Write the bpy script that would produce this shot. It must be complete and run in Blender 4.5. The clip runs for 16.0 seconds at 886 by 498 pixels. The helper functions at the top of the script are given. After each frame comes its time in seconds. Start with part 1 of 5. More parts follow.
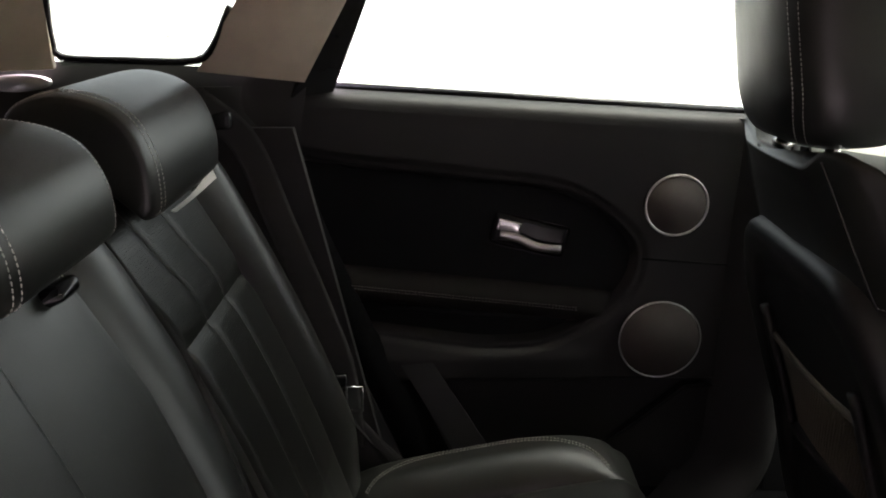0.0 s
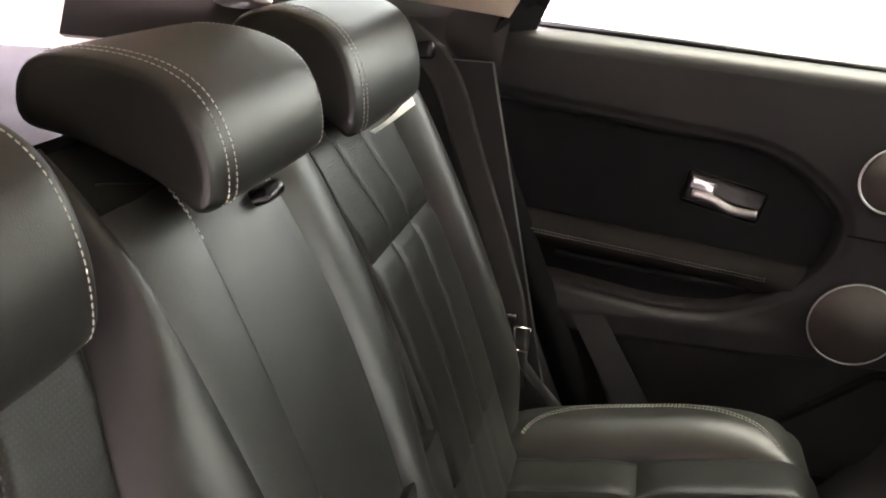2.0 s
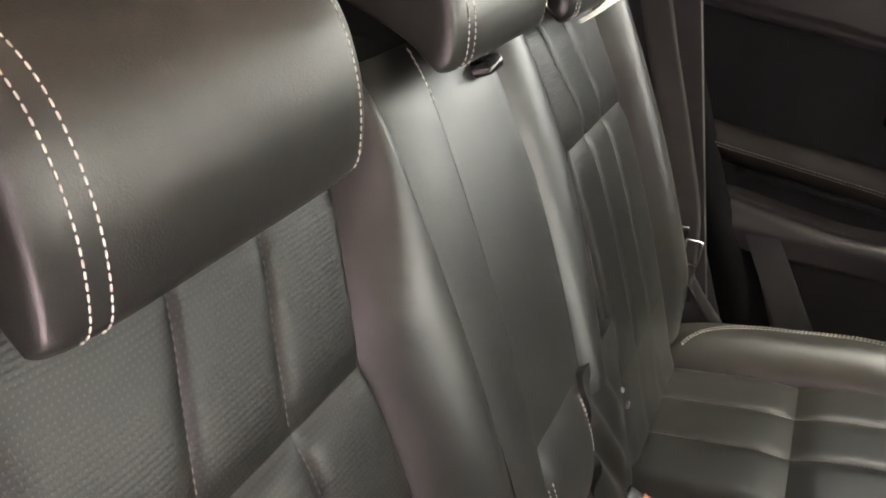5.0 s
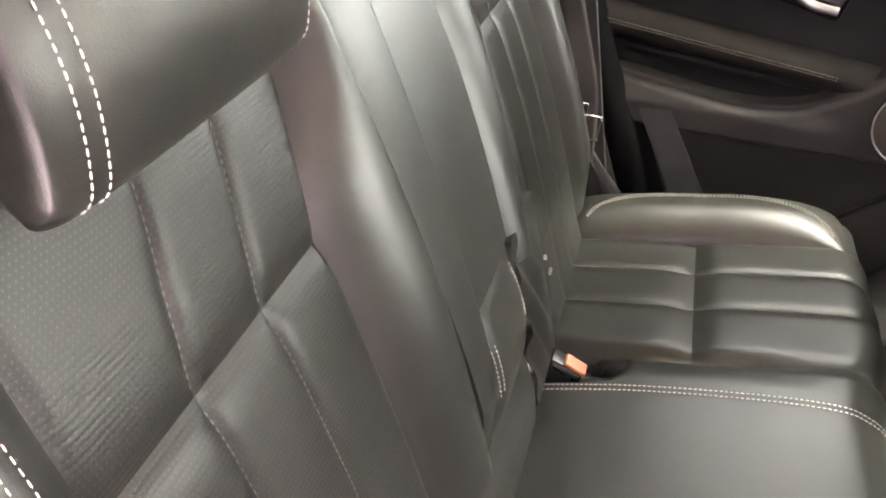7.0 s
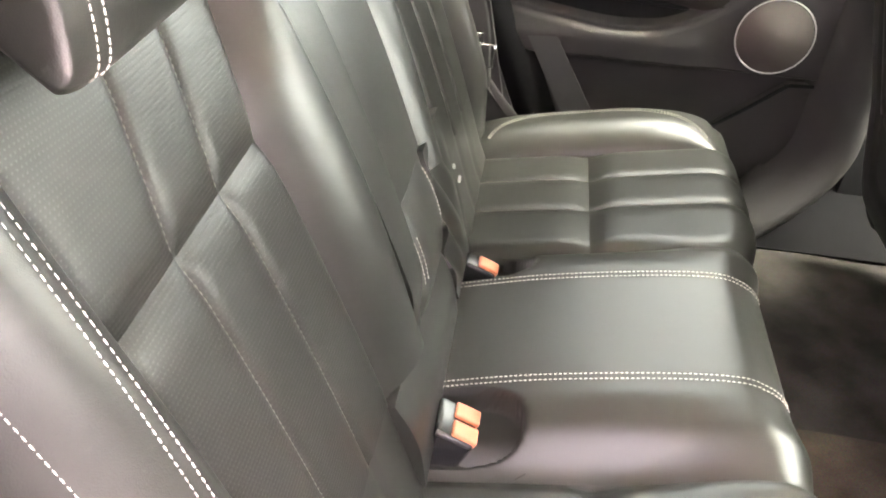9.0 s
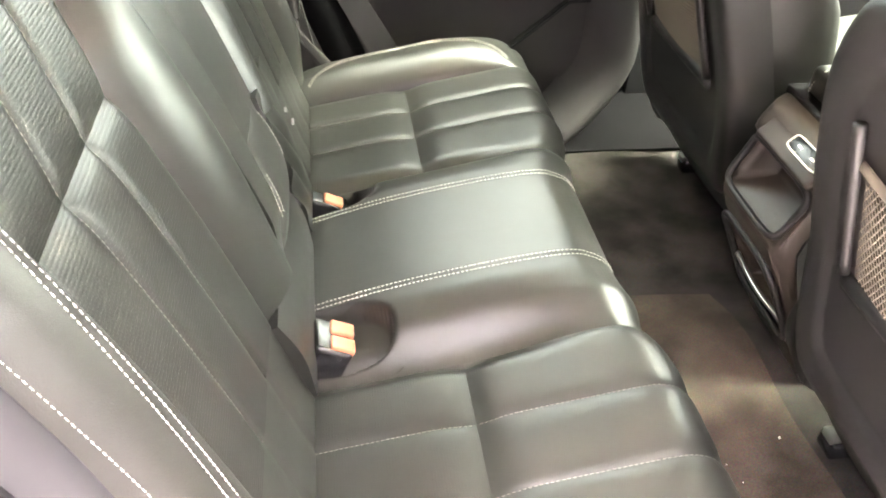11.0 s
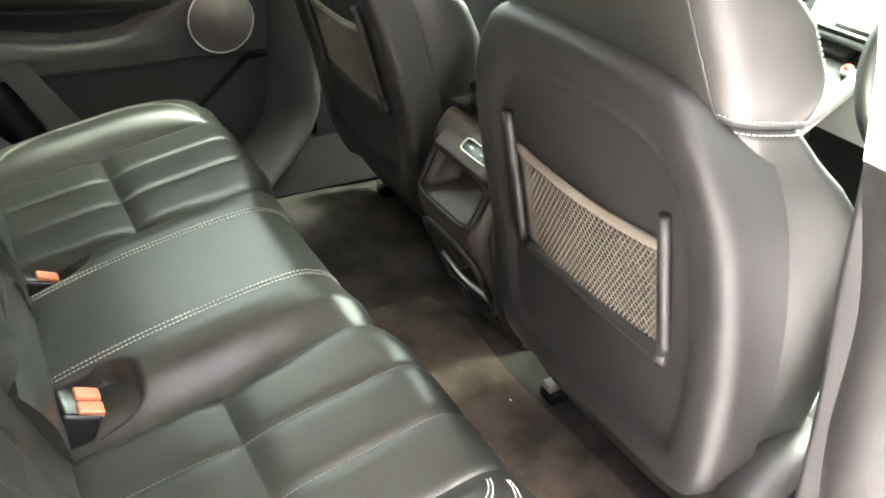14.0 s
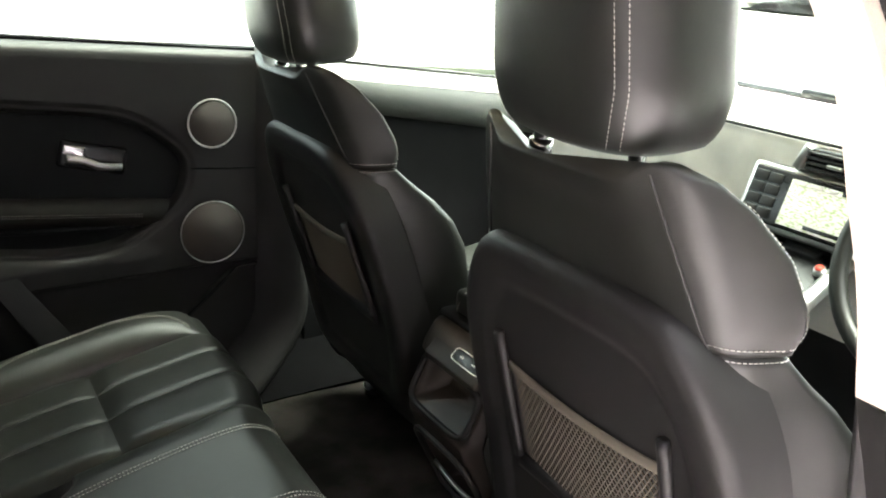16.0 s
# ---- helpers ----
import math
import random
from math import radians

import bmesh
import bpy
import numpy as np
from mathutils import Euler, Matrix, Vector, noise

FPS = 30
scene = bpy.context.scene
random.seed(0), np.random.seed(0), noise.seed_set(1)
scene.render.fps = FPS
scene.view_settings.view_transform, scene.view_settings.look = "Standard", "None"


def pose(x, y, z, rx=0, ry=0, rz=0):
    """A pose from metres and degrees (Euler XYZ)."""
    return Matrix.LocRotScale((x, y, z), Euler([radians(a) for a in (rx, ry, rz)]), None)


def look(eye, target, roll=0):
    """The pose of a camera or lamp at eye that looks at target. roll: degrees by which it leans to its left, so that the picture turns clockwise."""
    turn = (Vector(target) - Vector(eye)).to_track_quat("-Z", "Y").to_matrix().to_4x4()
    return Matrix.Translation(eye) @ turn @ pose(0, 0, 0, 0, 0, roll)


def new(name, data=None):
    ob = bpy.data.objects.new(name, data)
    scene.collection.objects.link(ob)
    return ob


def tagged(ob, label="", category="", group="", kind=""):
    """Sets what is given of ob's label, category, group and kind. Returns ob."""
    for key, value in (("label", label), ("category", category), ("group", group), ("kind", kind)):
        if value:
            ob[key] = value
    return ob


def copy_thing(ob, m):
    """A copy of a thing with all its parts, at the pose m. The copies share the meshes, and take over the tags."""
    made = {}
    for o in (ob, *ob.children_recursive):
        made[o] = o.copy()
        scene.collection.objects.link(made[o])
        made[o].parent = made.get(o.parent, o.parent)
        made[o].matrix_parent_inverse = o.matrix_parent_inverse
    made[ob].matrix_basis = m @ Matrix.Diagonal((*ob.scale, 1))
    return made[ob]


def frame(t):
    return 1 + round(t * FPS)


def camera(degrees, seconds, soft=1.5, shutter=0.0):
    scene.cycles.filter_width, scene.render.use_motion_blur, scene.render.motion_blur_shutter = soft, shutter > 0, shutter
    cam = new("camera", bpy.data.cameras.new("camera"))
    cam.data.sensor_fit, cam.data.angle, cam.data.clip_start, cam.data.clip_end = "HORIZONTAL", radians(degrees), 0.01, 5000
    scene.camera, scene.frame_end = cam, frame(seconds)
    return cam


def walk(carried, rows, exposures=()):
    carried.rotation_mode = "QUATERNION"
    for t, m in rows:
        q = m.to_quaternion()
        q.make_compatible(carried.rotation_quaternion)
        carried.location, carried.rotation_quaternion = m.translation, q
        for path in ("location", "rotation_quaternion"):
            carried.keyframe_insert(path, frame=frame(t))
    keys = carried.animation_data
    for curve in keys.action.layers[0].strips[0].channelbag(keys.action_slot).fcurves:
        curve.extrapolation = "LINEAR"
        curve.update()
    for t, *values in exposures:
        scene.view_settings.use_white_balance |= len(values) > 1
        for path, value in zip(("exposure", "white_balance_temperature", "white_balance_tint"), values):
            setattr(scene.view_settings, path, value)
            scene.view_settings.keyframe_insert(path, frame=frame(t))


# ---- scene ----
cam = camera(56.1, 16.0, 2.0)
PATH = [
    (0, (0.142, -0.612, 1.019), (0.136, 1.293, 0.408), -0.2),
    (0.5, (0.139, -0.604, 1.018), (-0.006, 1.284, 0.376), 0.6),
    (1, (0.137, -0.604, 1.011), (-0.109, 1.263, 0.337), 1.4),
    (1.5, (0.135, -0.61, 1.007), (-0.207, 1.23, 0.302), 1.8),
    (2, (0.128, -0.613, 1.003), (-0.28, 1.204, 0.273), 2.4),
    (2.5, (0.122, -0.622, 1.002), (-0.377, 1.162, 0.248), 2.8),
    (3, (0.113, -0.633, 0.998), (-0.468, 1.113, 0.215), 3.1),
    (3.5, (0.106, -0.645, 0.993), (-0.544, 1.062, 0.177), 3.5),
    (3.7, (0.101, -0.649, 0.99), (-0.577, 1.042, 0.164), 3.7),
    (5.8, (0.081, -0.687, 0.973), (-0.557, 0.922, -0.028), 5.2),
    (6, (0.078, -0.693, 0.972), (-0.518, 0.924, -0.044), 5.1),
    (6.5, (0.066, -0.702, 0.967), (-0.408, 0.922, -0.1), 5.0),
    (7, (0.053, -0.709, 0.96), (-0.319, 0.915, -0.147), 4.8),
    (7.5, (0.045, -0.715, 0.956), (-0.24, 0.905, -0.182), 4.5),
    (8, (0.058, -0.74, 0.959), (-0.165, 0.873, -0.202), 4.6),
    (8.2, (0.059, -0.756, 0.958), (-0.151, 0.852, -0.212), 4.7),
    (10.3, (0.082, -0.917, 0.983), (0.157, 0.707, -0.181), 2.9),
    (10.5, (0.076, -0.919, 0.979), (0.2, 0.688, -0.206), 2.8),
    (11, (0.045, -0.945, 0.979), (0.305, 0.62, -0.24), 2.8),
    (11.5, (0.02, -0.963, 0.976), (0.411, 0.564, -0.255), 3.5),
    (12, (-0.006, -0.985, 0.975), (0.5, 0.497, -0.269), 3.6),
    (12.5, (-0.014, -1.005, 0.973), (0.601, 0.437, -0.269), 3.7),
    (13, (-0.006, -1.02, 0.97), (0.715, 0.37, -0.274), 4.1),
    (13.5, (0.005, -1.038, 0.97), (0.835, 0.332, -0.228), 4.5),
    (14, (0.004, -1.049, 0.984), (0.909, 0.384, -0.078), 4.0),
    (14.5, (0.0, -1.045, 0.997), (0.928, 0.446, 0.041), 3.3),
    (15, (-0.005, -1.038, 1.011), (0.957, 0.495, 0.16), 3.1),
    (15.5, (-0.006, -1.034, 1.024), (0.995, 0.523, 0.266), 3.1),
    (16, (-0.007, -1.031, 1.034), (1.017, 0.55, 0.36), 2.8),
]

EXPOSURES = [(0.0, 3.55, 6750, 32), (1.0, 5.00, 6950, 34), (1.5, 5.30, 7050, 33), (2.5, 5.05, 7250, 34), (3.7, 5.15, 7250, 34), (5.8, 6.30, 7250, 37), (8.0, 6.75, 7150, 35), (10.5, 7.50, 7200, 25), (12.5, 7.24, 7100, 23), (13.0, 6.97, 7100, 22), (13.5, 6.85, 6950, 17), (14.5, 6.30, 6750, 15), (15.0, 6.00, 6750, 16), (16.0, 4.95, 6650, 18)]
walk(cam, [(t, look(eye, target, roll)) for t, eye, target, roll in PATH], EXPOSURES)

# ---- light: a bright overcast day, coming in by the windows and the open rear door ----
world = bpy.data.worlds.new("sky")
scene.world = world
world.use_nodes = True
wn = world.node_tree.nodes
sky = wn.new("ShaderNodeTexSky")
sky.sky_type, sky.sun_disc, sky.sun_elevation, sky.sun_rotation = "NISHITA", False, radians(68.2), radians(86.2)
sky.dust_density, sky.air_density, sky.ozone_density = 4.0, 0.4, 0.5
wn["Background"].inputs["Strength"].default_value = 0.15
pale = wn.new("ShaderNodeHueSaturation")
pale.inputs["Saturation"].default_value = 0.35
world.node_tree.links.new(sky.outputs["Color"], pale.inputs["Color"])
world.node_tree.links.new(pale.outputs["Color"], wn["Background"].inputs["Color"])
sun_data = bpy.data.lights.new("sun", "SUN")
sun_data.energy, sun_data.angle, sun_data.color = 0.5, radians(50), (1.0, 0.98, 0.95)
sun = new("sun", sun_data)
sun.matrix_world = look((3.0, 0.2, 7.5), (0, 0, 0))


# ---- materials ----
def shader(name, colour, rough, metal=0.0, spec=0.5, grain=0.0, size=900.0, bump=0.0, blotch=0.12, rough_var=0.1, wrinkle=0.0):
    """A Principled material with colour and gloss that vary at two scales, and a fine relief."""
    m = bpy.data.materials.new(name)
    m.use_nodes = True
    n, l = m.node_tree.nodes, m.node_tree.links
    p = n["Principled BSDF"]
    p.inputs["Metallic"].default_value, p.inputs["Specular IOR Level"].default_value = metal, spec
    co = n.new("ShaderNodeTexCoord")
    big = n.new("ShaderNodeTexNoise")
    big.inputs["Scale"].default_value, big.inputs["Detail"].default_value = 9.0, 5.0
    l.new(co.outputs["Object"], big.inputs["Vector"])
    fine = n.new("ShaderNodeTexNoise")
    fine.inputs["Scale"].default_value, fine.inputs["Detail"].default_value = size * 0.6, 2.0
    l.new(co.outputs["Object"], fine.inputs["Vector"])
    mix = n.new("ShaderNodeMix")
    mix.data_type = "RGBA"
    mix.inputs["A"].default_value = (*[c * (1 - blotch) for c in colour], 1)
    mix.inputs["B"].default_value = (*[min(1, c * (1 + blotch)) for c in colour], 1)
    spread = n.new("ShaderNodeMapRange")
    spread.inputs["From Min"].default_value, spread.inputs["From Max"].default_value = 0.36, 0.64
    l.new(big.outputs["Fac"], spread.inputs["Value"])
    l.new(spread.outputs["Result"], mix.inputs["Factor"])
    over = n.new("ShaderNodeMix")
    over.data_type, over.blend_type = "RGBA", "OVERLAY"
    over.inputs["Factor"].default_value = grain
    l.new(mix.outputs["Result"], over.inputs["A"])
    l.new(fine.outputs["Color"], over.inputs["B"])
    l.new(over.outputs["Result"], p.inputs["Base Color"])
    rr = n.new("ShaderNodeMapRange")
    rr.inputs["To Min"].default_value, rr.inputs["To Max"].default_value = max(0.02, rough - rough_var), min(1, rough + rough_var)
    l.new(big.outputs["Fac"], rr.inputs["Value"])
    l.new(rr.outputs["Result"], p.inputs["Roughness"])
    last = None
    if wrinkle:
        fold = n.new("ShaderNodeTexNoise")
        fold.inputs["Scale"].default_value, fold.inputs["Detail"].default_value = 28.0, 4.0
        l.new(co.outputs["Object"], fold.inputs["Vector"])
        b0 = n.new("ShaderNodeBump")
        b0.inputs["Strength"].default_value, b0.inputs["Distance"].default_value = wrinkle, 0.004
        l.new(fold.outputs["Fac"], b0.inputs["Height"])
        last = b0
    if bump:
        vor = n.new("ShaderNodeTexVoronoi")
        vor.inputs["Scale"].default_value = size
        l.new(co.outputs["Object"], vor.inputs["Vector"])
        b = n.new("ShaderNodeBump")
        b.inputs["Strength"].default_value, b.inputs["Distance"].default_value = bump, 0.0005
        l.new(vor.outputs["Distance"], b.inputs["Height"])
        if last:
            l.new(last.outputs["Normal"], b.inputs["Normal"])
        last = b
    if last:
        l.new(last.outputs["Normal"], p.inputs["Normal"])
    return m


def perforated(name, base, pitch=0.0040, tone=0.030, relief=0.8):
    """The leather with rows of punched holes, spaced in metres along the panel's UV."""
    m = base.copy()
    m.name = name
    n, l = m.node_tree.nodes, m.node_tree.links
    p = n["Principled BSDF"]
    uv = n.new("ShaderNodeUVMap")
    sep = n.new("ShaderNodeSeparateXYZ")
    l.new(uv.outputs["UV"], sep.inputs["Vector"])

    def math_node(op, a, b=None):
        k = n.new("ShaderNodeMath")
        k.operation = op
        for i, v in enumerate((a, b)):
            if v is None:
                continue
            if isinstance(v, (int, float)):
                k.inputs[i].default_value = v
            else:
                l.new(v, k.inputs[i])
        return k.outputs[0]

    v = math_node("DIVIDE", sep.outputs["Y"], pitch)
    row = math_node("FLOOR", v)
    shift = math_node("MULTIPLY", math_node("MODULO", row, 2.0), 0.5)
    u = math_node("ADD", math_node("DIVIDE", sep.outputs["X"], pitch), shift)
    du = math_node("SUBTRACT", math_node("FRACT", u), 0.5)
    dv = math_node("SUBTRACT", math_node("FRACT", v), 0.5)
    r2 = math_node("ADD", math_node("MULTIPLY", du, du), math_node("MULTIPLY", dv, dv))
    hole = math_node("LESS_THAN", r2, 0.032)
    p.inputs["Specular IOR Level"].default_value = 0.36
    old = p.inputs["Base Color"].links[0].from_socket
    mix = n.new("ShaderNodeMix")
    mix.data_type = "RGBA"
    l.new(hole, mix.inputs["Factor"])
    l.new(old, mix.inputs["A"])
    mix.inputs["B"].default_value = (tone, tone, tone * 0.93, 1)
    l.new(mix.outputs["Result"], p.inputs["Base Color"])
    b = n.new("ShaderNodeBump")
    b.invert = True
    b.inputs["Strength"].default_value, b.inputs["Distance"].default_value = relief, 0.0008
    groove = math_node("MULTIPLY", math_node("COSINE", math_node("MULTIPLY", v, 2 * math.pi)), -0.07)
    l.new(math_node("ADD", hole, groove), b.inputs["Height"])
    if p.inputs["Normal"].links:
        l.new(p.inputs["Normal"].links[0].from_socket, b.inputs["Normal"])
    l.new(b.outputs["Normal"], p.inputs["Normal"])
    return m


LEATHER = shader("black_leather", (0.0122, 0.0128, 0.0108), 0.40, spec=0.62, grain=0.15, size=900, bump=0.18, wrinkle=0.12, rough_var=0.05)
PERF = perforated("perforated_leather", LEATHER)
PERF_SEAT = perforated("finely_perforated_leather", LEATHER, 0.0034, 0.018, 0.35)
THREAD = shader("pale_thread", (0.62, 0.60, 0.55), 0.7, grain=0.3, size=2500)
FAINT = shader("grey_thread", (0.19, 0.18, 0.165), 0.7, grain=0.3, size=2500)
PLASTIC = shader("charcoal_plastic", (0.0150, 0.0142, 0.0138), 0.44, spec=0.40, grain=0.2, size=1400, bump=0.35)
SOFT = shader("soft_black_trim", (0.034, 0.034, 0.035), 0.55, spec=0.4, grain=0.15, size=1100, bump=0.3)
# Base lifted a little to stand in for veiling glare.
DOOR_TRIM = shader("black_door_trim", (0.0190, 0.0180, 0.0182), 0.55, spec=0.35, grain=0.15, size=1100, bump=0.3)
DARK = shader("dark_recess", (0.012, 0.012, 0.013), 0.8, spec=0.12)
# Darker than real rubber: shade at the near door frame put into colour.
SHADE_RUBBER = shader("black_rubber_shade", (0.005, 0.005, 0.0055), 0.9, spec=0.06)
GLOSS = shader("satin_black", (0.015, 0.015, 0.016), 0.25, rough_var=0.05)
CREAM = shader("cream_headlining", (0.58, 0.50, 0.40), 0.85, grain=0.25, size=1800, bump=0.3)
BROWN_SOFT = shader("dark_brown_soft_trim", (0.017, 0.0145, 0.013), 0.7, spec=0.18, grain=0.15, size=1100, bump=0.3)
CARPET = shader("brown_grey_carpet", (0.029, 0.0255, 0.0235), 0.95, spec=0.1, grain=0.8, size=700, bump=1.0, blotch=0.5)
MAT_CLOTH = shader("brown_carpet_mat", (0.060, 0.047, 0.037), 0.95, spec=0.1, grain=0.8, size=650, bump=1.0, blotch=0.45)
CHROME = shader("chrome", (0.85, 0.85, 0.86), 0.12, metal=1.0, rough_var=0.05)
SATIN = shader("satin_metal", (0.62, 0.62, 0.62), 0.32, metal=1.0)
GRILLE = shader("speaker_mesh", (0.085, 0.072, 0.066), 0.5, metal=0.3, grain=0.6, size=1500, bump=1.0)
WEB = shader("belt_webbing", (0.035, 0.034, 0.033), 0.75, grain=0.4, size=1500, bump=0.6)
ORANGE = shader("orange_red_button", (0.52, 0.16, 0.085), 0.35, rough_var=0.05)
NET = shader("beige_elastic_net", (0.115, 0.10, 0.075), 0.8, grain=0.3, size=1800)
WHITE = shader("white_card", (0.8, 0.78, 0.74), 0.7)
BROWN = shader("brown_grey_plastic", (0.038, 0.030, 0.025), 0.45, spec=0.4, grain=0.15, size=1400, bump=0.2)
DASH = shader("ivory_dashboard", (0.80, 0.78, 0.73), 0.55, grain=0.15, size=1100, bump=0.3)
DOOR_TOP = shader("grey_green_trim", (0.075, 0.080, 0.075), 0.55, grain=0.15, size=1100, bump=0.3)
CONCRETE = shader("pale_concrete", (0.52, 0.51, 0.49), 0.9, grain=0.4, size=60, bump=0.2)
# Kept dark so the unseen wall sends little light into the cabin.
BLOCK_WALL = shader("dark_block_wall", (0.10, 0.097, 0.094), 0.9, grain=0.4, size=60, bump=0.2)
PAINT = shader("cream_white_car_paint", (0.72, 0.68, 0.60), 0.3)


def glass(name, tint=(0.675, 0.75, 0.68)):
    m = bpy.data.materials.new(name)
    m.use_nodes = True
    n, l = m.node_tree.nodes, m.node_tree.links
    n.remove(n["Principled BSDF"])
    t, g, mx = (n.new("ShaderNode" + k) for k in ("BsdfTransparent", "BsdfGlossy", "MixShader"))
    t.inputs["Color"].default_value = (*tint, 1)
    g.inputs["Roughness"].default_value = 0.02
    mx.inputs[0].default_value = 0.045
    l.new(t.outputs[0], mx.inputs[1])
    l.new(g.outputs[0], mx.inputs[2])
    l.new(mx.outputs[0], n["Material Output"].inputs["Surface"])
    return m


GLASS = glass("window_glass")
# Dark tint assumed for the unseen rear window, to cut light from behind.
DIM_GLASS = glass("dim_glass", (0.16, 0.17, 0.16))


# ---- mesh helpers ----
def place(name, me, mat, parent=None, label="", smooth=True):
    me.materials.append(mat)
    if smooth:
        for p in me.polygons:
            p.use_smooth = True
    ob = new(name, me)
    if parent:
        ob.parent = parent
    if label:
        ob["label"] = label
    return ob


def part(name, bm, mat, parent=None, label="", smooth=True):
    me = bpy.data.meshes.new(name)
    bmesh.ops.recalc_face_normals(bm, faces=bm.faces)
    bm.to_mesh(me)
    bm.free()
    return place(name, me, mat, parent, label, smooth)


def thing(name, label, category, at=(0, 0, 0), group="", kind=""):
    ob = new(name)
    ob.location = at
    ob.empty_display_size = 0.05
    return tagged(ob, label, category, group, kind)


def smoothstep(a, b, x):
    t = np.clip((x - a) / (b - a), 0, 1)
    return t * t * (3 - 2 * t)


def spline(points, count):
    """A smooth curve of that many points through the given ones, evenly spaced."""
    p = np.array(points, float)
    q = np.vstack([2 * p[0] - p[1], p, 2 * p[-1] - p[-2]])
    out = []
    for i in range(1, len(q) - 2):
        for t in np.linspace(0, 1, 24, endpoint=False):
            a, b, c, d = q[i - 1], q[i], q[i + 1], q[i + 2]
            out.append(0.5 * (2 * b + (c - a) * t + (2 * a - 5 * b + 4 * c - d) * t * t + (3 * b - a - 3 * c + d) * t ** 3))
    out = np.array(out + [p[-1]])
    run = np.r_[0, np.cumsum(np.linalg.norm(np.diff(out, axis=0), axis=1))]
    at = np.linspace(0, run[-1], count)
    return np.stack([np.interp(at, run, out[:, k]) for k in range(p.shape[1])], 1)


def normals(P):
    du, dv = np.gradient(P, axis=0), np.gradient(P, axis=1)
    n = np.cross(du, dv)
    return n / np.maximum(np.linalg.norm(n, axis=2, keepdims=True), 1e-9)


def sheet(name, P, mat, parent=None, thick=0.02, label="", flip=False, keep=None):
    """A solid sheet on a grid of points (rows x columns x 3), with a UV in metres. Its outside is on the side of the grid's normal."""
    P = np.asarray(P, float)
    a, b = P.shape[:2]
    n = normals(P) * (-1 if flip else 1)
    verts = np.concatenate([P.reshape(-1, 3), (P - n * thick).reshape(-1, 3)])
    off = a * b
    idx = np.arange(off).reshape(a, b)
    ok = np.ones((a - 1, b - 1), bool) if keep is None else keep
    faces, edge = [], []
    pad = np.zeros((a + 1, b + 1), bool)
    pad[1:-1, 1:-1] = ok
    for i in range(a - 1):
        for j in range(b - 1):
            if not ok[i, j]:
                continue
            q = [idx[i, j], idx[i + 1, j], idx[i + 1, j + 1], idx[i, j + 1]]
            if flip:
                q = q[::-1]
            faces.append(q)
            faces.append([v + off for v in q[::-1]])
            for (di, dj), (s, e) in (((-1, 0), (idx[i, j + 1], idx[i, j])), ((1, 0), (idx[i + 1, j], idx[i + 1, j + 1])), ((0, -1), (idx[i, j], idx[i + 1, j])), ((0, 1), (idx[i + 1, j + 1], idx[i, j + 1]))):
                if not pad[i + 1 + di, j + 1 + dj]:
                    w = [e, s, s + off, e + off]
                    edge.append(w[::-1] if flip else w)
    flat_v = np.array(edge).ravel()
    faces += [[len(verts) + 4 * k + m for m in range(4)] for k in range(len(edge))]
    verts = np.concatenate([verts, verts[flat_v]])
    me = bpy.data.meshes.new(name)
    me.from_pydata([tuple(v) for v in verts], [], [[int(v) for v in q] for q in faces])
    uv = me.uv_layers.new(name="UVMap")
    U = np.concatenate([np.zeros((1, b)), np.cumsum(np.linalg.norm(np.diff(P, axis=0), axis=2), axis=0)])
    V = np.concatenate([np.zeros((a, 1)), np.cumsum(np.linalg.norm(np.diff(P, axis=1), axis=2), axis=1)], axis=1)
    flat = np.stack([V, U], -1).reshape(-1, 2)
    flat = np.concatenate([flat, flat])
    flat = np.concatenate([flat, flat[flat_v]])
    vi = np.empty(len(me.loops), int)
    me.loops.foreach_get("vertex_index", vi)
    uv.data.foreach_set("uv", flat[vi].ravel())
    me.validate()
    ob = place(name, me, mat, parent, label)
    if keep is not None:
        bm = bmesh.new()
        bm.from_mesh(me)
        bmesh.ops.delete(bm, geom=[v for v in bm.verts if not v.link_faces], context="VERTS")
        bm.to_mesh(me)
        bm.free()
    return ob


def loft(name, rings, mat, parent=None, label="", caps=True):
    """A closed skin over rings (count x points x 3)."""
    R = np.asarray(rings, float)
    a, b = R.shape[:2]
    faces = [[i * b + j, i * b + (j + 1) % b, (i + 1) * b + (j + 1) % b, (i + 1) * b + j] for i in range(a - 1) for j in range(b)]
    if caps:
        faces += [list(range(b))[::-1], [(a - 1) * b + j for j in range(b)]]
    me = bpy.data.meshes.new(name)
    me.from_pydata([tuple(v) for v in R.reshape(-1, 3)], [], faces)
    bm = bmesh.new()
    bm.from_mesh(me)
    bmesh.ops.recalc_face_normals(bm, faces=bm.faces)
    bm.to_mesh(me)
    bm.free()
    return place(name, me, mat, parent, label)


def box(size, at=(0, 0, 0), bevel=0.004, turn=None, segments=2, taper=0.0):
    bm = bmesh.new()
    bmesh.ops.create_cube(bm, size=1)
    for v in bm.verts:
        k = 1 - taper * (v.co.z + 0.5)
        v.co = Vector((v.co.x * size[0] * k, v.co.y * size[1] * k, v.co.z * size[2]))
    if bevel:
        bmesh.ops.bevel(bm, geom=bm.edges[:], offset=bevel, segments=segments, affect="EDGES", profile=0.6)
    m = Matrix.Translation(at) @ (turn or Matrix())
    bmesh.ops.transform(bm, matrix=m, verts=bm.verts[:])
    return bm


